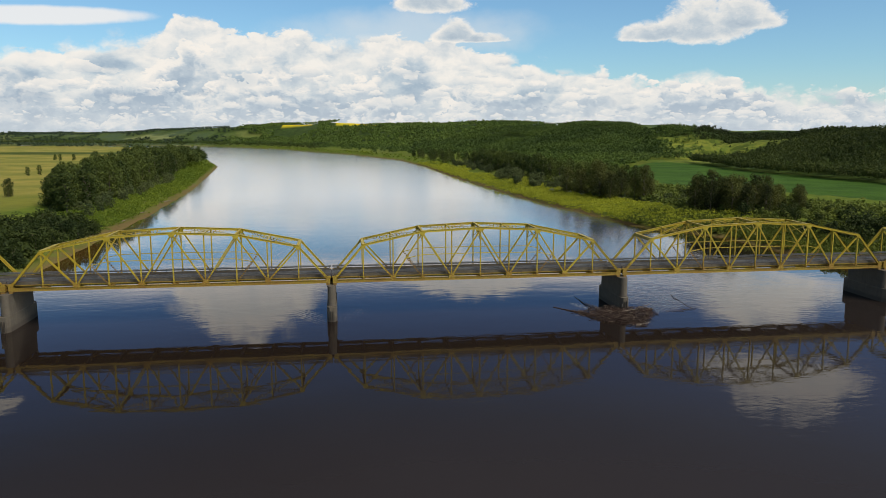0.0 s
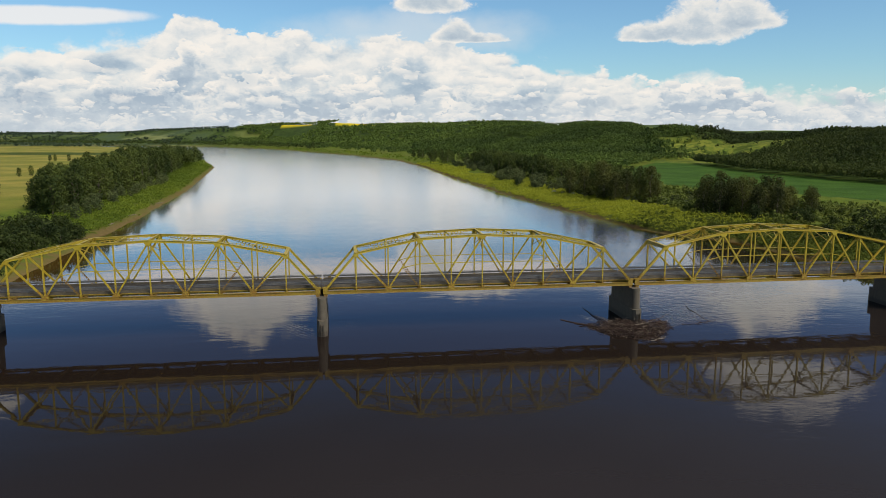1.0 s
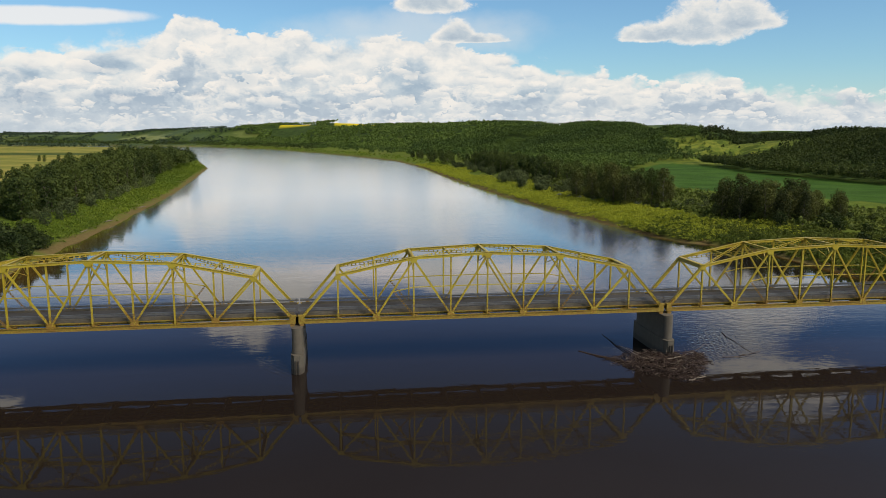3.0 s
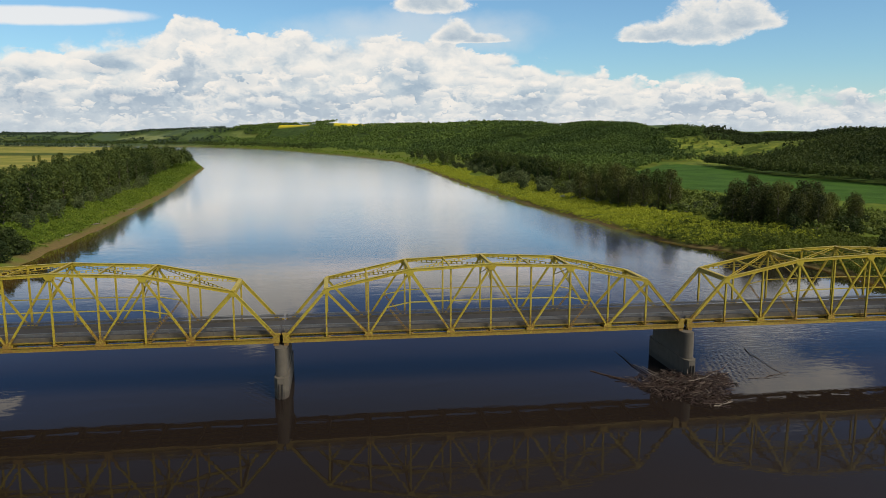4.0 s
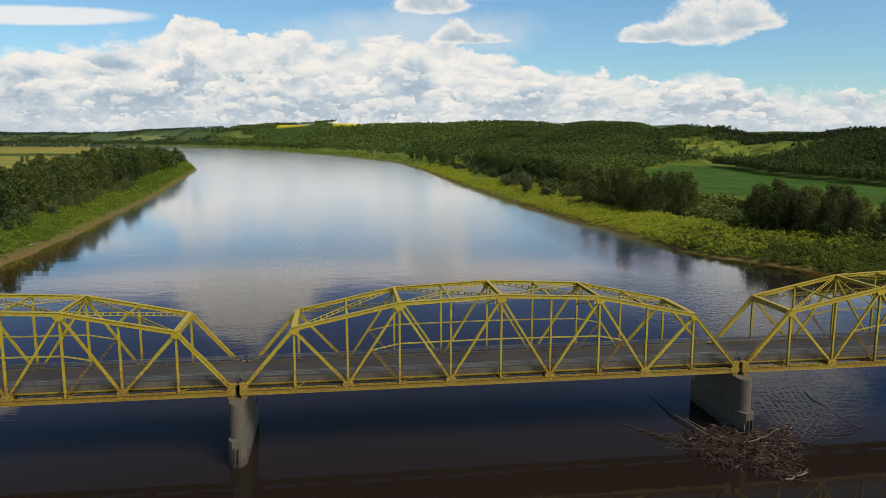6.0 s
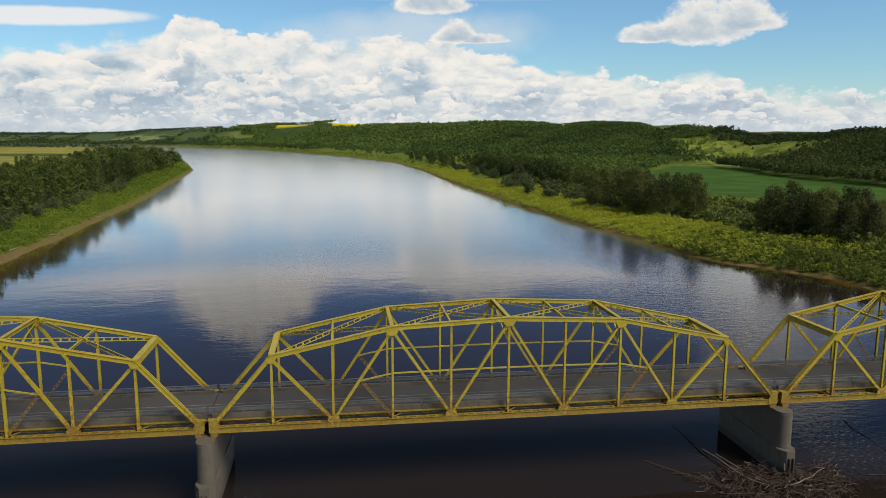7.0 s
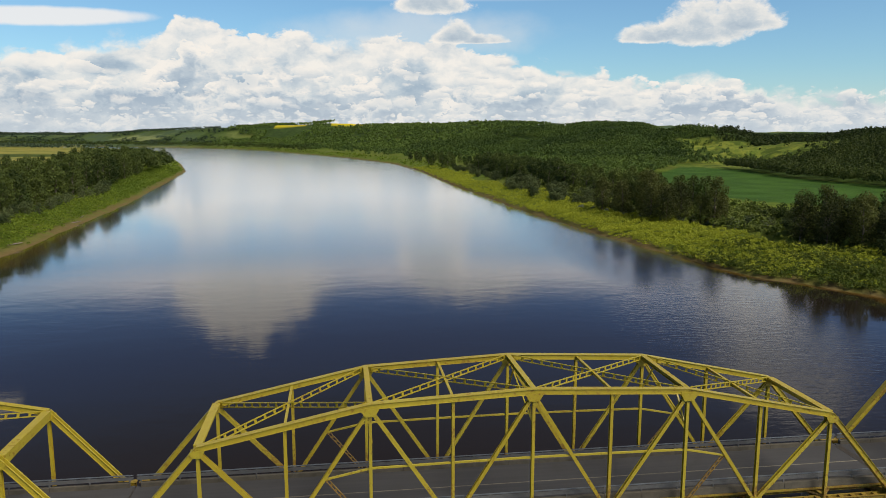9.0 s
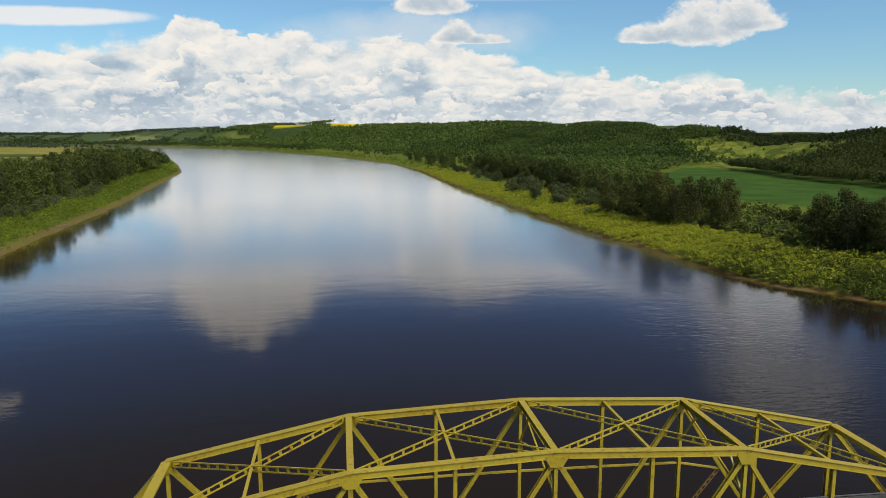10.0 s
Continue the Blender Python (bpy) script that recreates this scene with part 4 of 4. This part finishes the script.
def tree_kind(seed, height, spread, leaf, lobes, per, mat, name, label, low=0.18):
    """A tree: tapered trunk, limbs and a lumpy crown of leaf blades."""
    rs = np.random.RandomState(seed)
    tree = empty(name, (0, 0, -500), label, "tree", "trees along the river")
    bm = BM()
    limb(bm, (0, 0, -0.6), (rs.uniform(-.3, .3), rs.uniform(-.3, .3), height * 0.55), height * 0.018 + 0.06, height * 0.008)
    quads = []
    for i in range(lobes):
        u = i / (lobes - 1)
        zc = height * (low + 0.10 + (0.80 - low) * u)
        prof = max(0.3, 1 - (abs(u - 0.42) / 0.66) ** 2.4) ** 0.6
        a, rad = i * 2.4 + rs.uniform(-.5, .5), spread * prof * rs.uniform(0.25, 0.68)
        c = (rad * math.cos(a), rad * math.sin(a), zc)
        rr = spread * rs.uniform(0.32, 0.48) * (0.5 + 0.5 * prof)
        quads.append(clump(rs, c, (rr, rr, rr * rs.uniform(0.75, 1.0)), per, leaf))
        if i % 2 == 0:
            limb(bm, (0, 0, zc * 0.62), (c[0] * 0.8, c[1] * 0.8, zc), height * 0.007 + 0.03, 0.03, 4)
    part("trunk", bm, BARK, tree)
    ob = new("crown", quads_mesh("crown", quads, mat))
    ob.parent = tree
    return tree


POPLAR = "tall dark green poplar with a dense uneven crown"
WILLOW = "grey-green bushy willow on the river bank"
BUSH = "rounded green bush near the water, coloured as in shade"
kinds = [tree_kind(10 + i, h, s, 0.42, 24, 64, LEAF_DARK, "poplar_tree", POPLAR, 0.02) for i, (h, s) in enumerate(((18, 5.6), (16, 5.8), (18.5, 5.0), (14, 5.4)))]
willows = [tree_kind(30 + i, h, s, 0.36, 12, 56, LEAF_WILLOW, "willow_tree", WILLOW, 0.05) for i, (h, s) in enumerate(((5.5, 3.4), (7.0, 3.6)))]
bushes = [tree_kind(40 + i, h, s, 0.36, 12, 56, LEAF_SHADE, "bush", BUSH, 0.02) for i, (h, s) in enumerate(((5.0, 3.8), (6.5, 4.2)))]
near_kinds = [tree_kind(50 + i, h, s, 0.28, 28, 130, LEAF_OLIVE, "poplar_tree", "olive-green poplar with a full ragged crown", 0.02) for i, (h, s) in enumerate(((17, 5.8), (15, 5.6), (18, 5.2)))]
silver = [tree_kind(60 + i, h, s, 0.34, 9, 30, LEAF_SILVER, "silver_willow", "pale silvery willow bush among the scrub", 0.03) for i, (h, s) in enumerate(((3.0, 2.0), (2.2, 1.7)))]
masters = silver + kinds + near_kinds + willows + bushes
rnd = random.Random(4)


def ground_z(x, y):
    return float(land(np.array([x]), np.array([y]))[0][0])


used = set()


def plant(stock, x, y, scale=1.0):
    src = stock[rnd.randrange(len(stock))]
    s = scale * rnd.uniform(0.85, 1.12)
    m = pose(x, y, ground_z(x, y) - 0.05, 0, 0, rnd.uniform(0, 360))
    if src.name not in used:                 # the first of each kind stands where it is needed
        used.add(src.name)
        ob = src
        ob.matrix_basis = m
    else:
        ob = copy_thing(src, m)
    ob.scale = (s, s, s * rnd.uniform(0.94, 1.08))
    return ob


def belt(stock, y0, y1, d_lo, d_hi, line, gap, scale=1.0, sgn=1):
    """Trees in a belt along one shore, d metres inland."""
    y = y0
    while y < y1:
        ex = np.interp(y, [p[1] for p in line], [p[0] for p in line])
        plant(stock, ex + sgn * rnd.uniform(d_lo, d_hi), y, scale)
        y += gap * rnd.uniform(0.6, 1.4)


# tall trees of the right bank
for x, y, s in ((101, 262, 1.0), (107, 255, .95), (104, 246, 1.05), (112, 240, 1.0), (108, 230, 1.08), (116, 233, .9), (110, 216, 1.1), (117, 219, 1.0), (106, 222, .8),
                (123, 204, .95), (127, 207, .85), (119, 207, .8),
                (127, 158, .9), (133, 155, 1.0), (129, 148, .95), (137, 149, 1.02), (142, 152, .95), (135, 141, .95), (143, 142, .9), (149, 147, .9), (151, 139, .85), (158, 144, .85),
                (157, 152, .85), (163, 137, .8), (168, 145, .8), (131, 163, .95), (139, 158, 1.0), (147, 155, 1.0), (152, 152, .95), (139, 136, .85), (146, 134, .8)):
    plant(near_kinds, x, y, s)
belt(kinds, 275, 640, 44, 60, RIGHT, 4.2, 0.9)
belt(kinds, 235, 275, 40, 62, RIGHT, 4.0, 0.85)
belt(kinds, 300, 640, 62, 80, RIGHT, 9, 0.8)
belt(kinds, 640, 900, 20, 70, RIGHT, 8, 0.7)
belt(willows, 290, 430, 18, 42, RIGHT, 3.2)
belt(willows, 250, 300, 24, 36, RIGHT, 4.0, .8)
belt(willows, 430, 640, 26, 44, RIGHT, 7)
belt(bushes, 130, 240, 52, 90, RIGHT, 3.0, .75)
belt(bushes, 60, 130, 38, 100, RIGHT, 2.6, .8)
belt(bushes, 60, 85, 22, 45, RIGHT, 2.0, 1.1)
for x, y in ((125, 196), (129, 192), (133, 196), (137, 190), (131, 186), (112, 262), (108, 270), (141, 186)):
    plant(willows, x, y, 0.62)
for x, y in ((119, 213), (122, 208), (126, 205), (128, 199), (131, 196), (126, 194), (117, 219), (108, 236), (104, 245), (101, 256), (135, 190), (96, 275), (99, 268)):
    plant(silver, x, y, 1.0)
# left bank
belt(kinds, 182, 300, 24, 38, LEFT, 3.0, 1.0, -1)
belt(kinds, 190, 250, 34, 44, LEFT, 4.5, .9, -1)
belt(kinds, 250, 320, 38, 58, LEFT, 4.0, 1.0, -1)
belt(kinds, 300, 600, 24, 40, LEFT, 5.0, 1.08, -1)
belt(kinds, 300, 560, 40, 70, LEFT, 6.0, 1.0, -1)
belt(willows, 170, 420, 16, 24, LEFT, 7, .8, -1)
belt(bushes, 20, 146, 4, 24, LEFT, 1.5, .85, -1)
belt(bushes, 20, 122, 22, 80, LEFT, 1.5, .85, -1)
for x, y, s in ((-195, 252, .6), (-201, 247, .55), (-207, 256, .5), (-252, 446, .45), (-258, 440, .4), (-330, 757, .5), (-343, 752, .5), (-352, 762, .45)):
    plant(kinds, x, y, s)
for src in masters:
    if src.name not in used:
        plant([src], -150, 110, 0.6)


def scatter(n, box_, keep, seed):
    r = np.random.RandomState(seed)
    x, y = r.uniform(box_[0], box_[1], n), r.uniform(box_[2], box_[3], n)
    z, d, dr, dl, df, off, t = land(x, y)
    k = keep(x, y, d, dr, dl, df, off, t, r)
    return x[k], y[k], z[k], r


def thicket(name, label, pts, r, mat, blades, size, radius, height, category="trees"):
    x, y, z = pts
    n = len(x)
    d = r.normal(size=(n, blades, 3))
    d /= np.linalg.norm(d, axis=2)[..., None]
    d[..., 2] = np.where(d[..., 2] < -0.3, -d[..., 2], d[..., 2])
    h = height * (r.uniform(0.65, 1.25, (n, 1)) if height < 5 else r.uniform(0.72, 1.12, (n, 1))) * (1.0 + (0.65 if height < 5 else 0.12) * waves(x, y, 11 + height, 31))[:, None]
    rr = radius * r.uniform(0.7, 1.25, (n, 1))
    u = r.uniform(0.65, 1.0, (n, blades))
    c = np.stack([x[:, None] + d[..., 0] * rr * u, y[:, None] + d[..., 1] * rr * u, z[:, None] + h * 0.52 + d[..., 2] * h * 0.48 * u], -1)
    nn = d * np.array([1, 1, 0.7]) + r.normal(size=d.shape) * 0.4 + np.array([0, 0, 0.25])
    nn /= np.linalg.norm(nn, axis=2)[..., None]
    a = np.cross(nn, r.normal(size=d.shape))
    a /= np.linalg.norm(a, axis=2)[..., None]
    b = np.cross(nn, a)
    s = size * r.uniform(0.6, 1.3, (n, blades, 1))
    w = s * r.uniform(0.6, 0.95, (n, blades, 1))
    q = np.stack([c - a * s, c - b * w, c + a * s, c + b * w], 2).reshape(-1, 4, 3)
    return tagged(new(name, quads_mesh(name, [q], mat)), label, category, kind="stuff")


# willow scrub of both banks
x, y, z, r = scatter(54000, (55, 145, 40, 720), lambda x, y, d, dr, dl, df, off, t, r: (d > 1.0 + 0.7 * waves(x, y, 8, 78)) & (dr < np.interp(y, [40, 130, 200, 260, 340, 420, 720], [34, 40, 34, 30, 34, 24, 22]) + 8 * waves(x, y, 60, 2)) & (y + r.normal(size=x.shape) * 14 > 130 + 20 * waves(x, y, 45, 52)) & (r.uniform(size=x.shape) < np.where(y < 300, 1, .45)), 1)
thicket("willow_scrub", "bright yellow-green willow scrub along the muddy bank", (x, y, z), r, LEAF_BANK, 20, 0.22, 0.85, 1.45, "shrubs")
x, y, z, r = scatter(20000, (85, 160, 40, 190), lambda x, y, d, dr, dl, df, off, t, r: (d > 0.7) & (dr < 40 + 6 * waves(x, y, 60, 2)) & (y + r.normal(size=x.shape) * 14 < 136 + 20 * waves(x, y, 45, 52)), 19)
thicket("willow_scrub", "willow scrub on the bank by the bridge, coloured as under cloud shade", (x, y, z), r, LEAF_BY, 18, 0.23, 0.85, 1.5, "shrubs")
x, y, z, r = scatter(46000, (-215, -100, 130, 720), lambda x, y, d, dr, dl, df, off, t, r: (d > 3.0 + 1.4 * waves(x, y, 8, 77)) & (dl < 27) & (r.uniform(size=x.shape) < np.where(y < 350, .9, .5)), 2)
thicket("willow_scrub", "bright green willow scrub on the sloping river bank", (x, y, z), r, LEAF_GREEN, 18, 0.25, 0.9, 1.4, "shrubs")
x, y, z, r = scatter(9000, (-420, 160, 640, 1950), lambda x, y, d, dr, dl, df, off, t, r: (d > 4) & (d < 34), 3)
thicket("willow_scrub", "green scrub on the distant river banks", (x, y, z), r, LEAF_GREEN, 10, 0.8, 1.8, 2.2, "shrubs")
x, y, z, r = scatter(15000, (95, 250, 50, 420), lambda x, y, d, dr, dl, df, off, t, r: (dr > np.interp(y, [40, 130, 200, 260, 420], [36, 42, 36, 32, 40])) & (dr < np.interp(y, [40, 130, 200, 300, 420], [150, 120, 90, 85, 80])) & ~inside(CROP, x, y) & (waves(x, y, 34, 21) > -0.35), 11)
thicket("undergrowth", "mixed green undergrowth between the trees", (x, y, z), r, LEAF_MID, 16, 0.5, 1.5, 3.0, "shrubs")
x, y, z, r = scatter(9000, (-260, -100, 20, 200), lambda x, y, d, dr, dl, df, off, t, r: (dl > 4) & (dl < 100) & (waves(x, y, 30, 22) > -0.5) & (y < 142 + 0.25 * (x + 110)), 12)
thicket("undergrowth", "green bushes beside the bridge, coloured as in shade", (x, y, z), r, LEAF_SHADE, 16, 0.5, 1.6, 3.2, "shrubs")
# woods: inner left wood, far banks, hills
x, y, z, r = scatter(3500, (-260, -140, 200, 640), lambda x, y, d, dr, dl, df, off, t, r: (dl > 30) & (dl < np.interp(y, [190, 260, 350, 640], [40, 50, 62, 72]) + 8 * waves(x, y, 90, 6)) & (r.uniform(size=x.shape) < .35), 4)
thicket("woodland", "dense dark poplar wood beside the river", (x, y, z), r, LEAF_DARK, 64, 0.8, 3.6, 15.5)
x, y, z, r = scatter(500, (-290, -150, 575, 710), lambda x, y, d, dr, dl, df, off, t, r: (dl > 12) & (dl < 80), 24)
thicket("woodland", "rounded tall trees on the point of the bank", (x, y, z), r, LEAF_DARK, 90, 0.85, 4.6, 18)
x, y, z, r = scatter(9000, (-900, 330, 640, 2100), lambda x, y, d, dr, dl, df, off, t, r: (dr > 30) & (df < 5) & (r.uniform(size=x.shape) < .42), 5)
thicket("woodland", "wooded flat below the hills across the river", (x, y, z), r, LEAF_HILL, 50, 1.05, 4.0, 10)


x, y, z, r = scatter(2600, (140, 400, 380, 780), lambda x, y, d, dr, dl, df, off, t, r: (dr > 78) & (df < 10) & ~inside(CROP, x, y) & (waves(x, y, 60, 33) > -0.6), 15)
thicket("woodland", "dark trees round the far end of the field", (x, y, z), r, LEAF_HILL, 44, 0.8, 2.8, 9)


x, y, z, r = scatter(5200, (300, 400, 180, 720), lambda x, y, d, dr, dl, df, off, t, r: (df > -4) & (df < 15) & (t < 20), 44)
thicket("woodland", "wall of dark trees along the far side of the field", (x, y, z), r, LEAF_PINE, 40, 0.6, 2.2, 11)


def hill_keep(x, y, d, dr, dl, df, off, t, r):
    g = np.exp(-(off / np.where(off < 0, 84, 120)) ** 4) * smooth(t, 10, 60) * (1 - smooth(t, 400, 450))
    return (df > 0) & (df < np.where(x < -250, 1500, 430)) & (dr > 30) & (r.uniform(size=x.shape) > g * 0.985) & (waves(x, y, 160, 9) > -0.8) & (waves(x, y, 260, 12) > np.interp(x, [-600, -330, -180], [-0.05, -0.25, -1.2])) & (np.hypot((x - 30) / 85, (y - 2070) / 210) > 1) & (np.hypot((x + 145) / 65, (y - 2060) / 200) > 1)


x, y, z, r = scatter(10500, (315, 560, 150, 720), hill_keep, 6)
thicket("hill_forest", "dark green mixed forest on the near hillside", (x, y, z), r, LEAF_PINE, 28, 0.62, 1.9, 9.5)
x, y, z, r = scatter(16000, (330, 900, 640, 1350), lambda *a: hill_keep(*a) & (a[6] > 30), 27)
thicket("hill_forest", "dark woods on the far crest beyond the meadow", (x, y, z), r, LEAF_PINE, 12, 1.3, 2.6, 9)
x, y, z, r = scatter(28000, (120, 760, 640, 1350), lambda *a: hill_keep(*a) & (a[6] <= 30), 7)
thicket("hill_forest", "dark green forest covering the long hill", (x, y, z), r, LEAF_HILL, 14, 1.15, 2.6, 10)
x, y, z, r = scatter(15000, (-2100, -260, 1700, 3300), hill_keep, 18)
thicket("hill_forest", "far dark woods between the fields", (x, y, z), r, LEAF_HAZED, 8, 2.2, 3.4, 6)
x, y, z, r = scatter(16000, (-340, 420, 1300, 2700), hill_keep, 8)
thicket("hill_forest", "far green forest on the valley side", (x, y, z), r, LEAF_HILL, 8, 2.2, 3.4, 9)
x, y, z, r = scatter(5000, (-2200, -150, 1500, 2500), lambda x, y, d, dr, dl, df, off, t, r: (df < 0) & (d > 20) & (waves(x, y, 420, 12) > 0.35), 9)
thicket("woodland", "far dark tree belts beyond the fields", (x, y, z), r, LEAF_HAZED, 12, 2.4, 4.5, 8.5)

x, y, z, r = scatter(9000, (-1300, -60, 1350, 2450), lambda x, y, d, dr, dl, df, off, t, r: (d > 10) & (df < 30) & (df > -150) & (dr > 10) & (waves(x, y, 90, 61) > -0.45), 23)
thicket("woodland", "dark belt of trees along the far shore", (x, y, z), r, LEAF_PINE, 12, 1.5, 3.2, 9)

# ---- driftwood ----


def stick(bm, a, b, r0, r1):
    limb(bm, a, b, r0, r1, 5)


rnd = random.Random(9)
bm = BM()
HEAP = [(19.5, -2.5), (27.0, -1.3), (33.0, -3.0), (37.0, -1.8), (36.0, -6.5), (31.5, -12.0), (29.8, -16.3), (25.5, -13.0), (22.0, -9.5)]
for i in range(5200):
    x, y = rnd.uniform(19, 38), rnd.uniform(-17, -1)
    if not inside(HEAP, np.array(x + rnd.gauss(0, 0.5)), np.array(y + rnd.gauss(0, 0.5))):
        continue
    q = min(1.0, math.hypot((x - 29.5) / 8.5, (y + 6.5) / 8.5))
    if rnd.random() < q * 0.35:
        continue
    a, l = rnd.gauss(0.5, 1.1), rnd.uniform(0.5, 2.0) * (1.7 if rnd.random() < 0.1 else 1.0)
    z = LEVEL + rnd.uniform(-0.15, 1.5 * (1 - q * q) * (0.6 + 0.4 * math.sin(x * 1.3) * math.sin(y * 1.1)) + 0.15)
    rad = rnd.choice((0.018, 0.022, 0.03, 0.04, 0.07))
    p0 = Vector((x - math.cos(a) * l / 2, y - math.sin(a) * l / 2, z + rnd.gauss(0, 0.16)))
    bend = Vector((x + rnd.gauss(0, 0.12), y + rnd.gauss(0, 0.12), z + rnd.gauss(0.08, 0.1)))
    p1 = Vector((x + math.cos(a) * l / 2, y + math.sin(a) * l / 2, z + rnd.gauss(0, 0.2)))
    limb(bm, p0, bend, rad, rad * 0.8, 4)
    limb(bm, bend, p1, rad * 0.8, rad * 0.35, 4)
pile = part("driftwood_pile", bm, DRIFT, None)
pile.location = (0.5, 1.1, 0)
tagged(pile, "heap of dark tangled driftwood against the pier", "driftwood", kind="stuff")


def tube(bm, pts, radii, seg=7):
    """A bent, tapering stem through the given points."""
    rings = []
    for i, (p, r) in enumerate(zip(pts, radii)):
        m, _ = along(pts[max(0, i - 1)], pts[min(len(pts) - 1, i + 1)], (0.2, 0.1, 1))
        rings.append([bm.verts.new(p + m.to_3x3() @ Vector((0, r * math.cos(k * 6.2832 / seg), r * math.sin(k * 6.2832 / seg)))) for k in range(seg)])
    for p, q in zip(rings, rings[1:]):
        for k in range(seg):
            bm.faces.new((p[k], p[(k + 1) % seg], q[(k + 1) % seg], q[k]))
    bm.faces.new(rings[0][::-1])
    bm.faces.new(rings[-1])


LOGS = [((16.4, 2.0, -0.02), (23.6, -11.6, 0.35), 0.2, DRIFT), ((24.2, 12.0, -0.06), (25.8, -6.2, 0.3), 0.15, DRIFT), ((18.4, -1.2, 0.0), (23.4, -8.2, 0.3), 0.1, DRIFT),
        ((24.6, 4.0, 0.1), (26.4, -6.8, 0.7), 0.13, PALE), ((25.3, 2.4, 0.15), (27.2, -6.4, 0.8), 0.09, PALE), ((24.0, -8.0, 0.5), (29.5, -15.6, 0.5), 0.13, DRIFT),
        ((28.5, -7.5, 1.1), (34.5, -4.2, 0.9), 0.09, PALE), ((27.0, -11.0, 0.7), (33.0, -8.6, 0.7), 0.1, DRIFT), ((39.5, -4.7, 0.06), (45, -4.6, 0.1), 0.07, DRIFT), ((47.4, 10.2, 0.02), (46.0, -3.1, 0.08), 0.08, DRIFT), ((43.0, -4.2, 0.04), (47.8, -2.6, 0.12), 0.07, DRIFT),
        ((33, -4, 0.6), (37.6, -2.0, 1.5), 0.12, DRIFT), ((28.4, -15.4, 0.2), (31.6, -14.6, 0.3), 0.12, PALE), ((20.5, -3.6, 0.2), (26.0, -10.8, 0.6), 0.14, DRIFT)]
for a, b, rad, mat in LOGS:
    bm = BM()
    pts = []
    for i in range(6):
        u = i / 5
        w = math.sin(u * 3.1416) * 0.07 * math.dist(a, b) * (1 if a[0] < 20 else -1)
        pts.append(Vector([p + (q - p) * u for p, q in zip(a, b)]) + Vector((rnd.gauss(0, 0.12) + w * 0.5 + 0.5, rnd.gauss(0, 0.12) + w + 1.1, rnd.gauss(0, 0.05) + LEVEL)))
    rad *= 0.7
    tube(bm, pts, [rad * (1 - 0.13 * i) for i in range(6)])
    ob = part("log", bm, mat, None)
    tagged(ob, "bleached bare log caught in the driftwood" if mat is PALE else "dark waterlogged tree trunk lying in the river", "log", "logs in the driftwood")
    for i in range(6):
        c = pts[rnd.randrange(1, 6)]
        bm = BM()
        stick(bm, c, (c[0] + rnd.uniform(-1.3, 1.3), c[1] + rnd.uniform(-1.3, 1.3), c[2] + rnd.uniform(0.0, 0.5)), rad * 0.3, 0.012)
        part("branch", bm, mat, ob)
# bleached trunks stranded on the mud of the bank
for x, y, a, l in ((-121.5, 268, 70, 7.0), (-124.0, 284, 95, 5.0), (-118.6, 203, 60, 5.5), (-117.8, 170, 84, 6.0), (-137, 440, 100, 6.0)):
    c, w = Vector((x, y, ground_z(x, y) + 0.12)), Vector((math.cos(radians(a)), math.sin(radians(a)), 0.03)) * l / 2
    bm = BM()
    tube(bm, [c - w, c - w * 0.3 + Vector((0.15, 0, 0.04)), c + w * 0.4 - Vector((0.12, 0, 0)), c + w], [0.24, 0.22, 0.17, 0.09])
    ob = tagged(part("log", bm, PALE, None), "bleached trunk stranded on the muddy bank", "log", "logs on the bank")
    for k in (-0.4, 0.2, 0.6):
        bm = BM()
        stick(bm, c + w * k, c + w * k + Vector((rnd.uniform(-1, 1), rnd.uniform(-0.6, 0.6), rnd.uniform(0.3, 0.8))), 0.06, 0.015)
        part("branch", bm, PALE, ob)
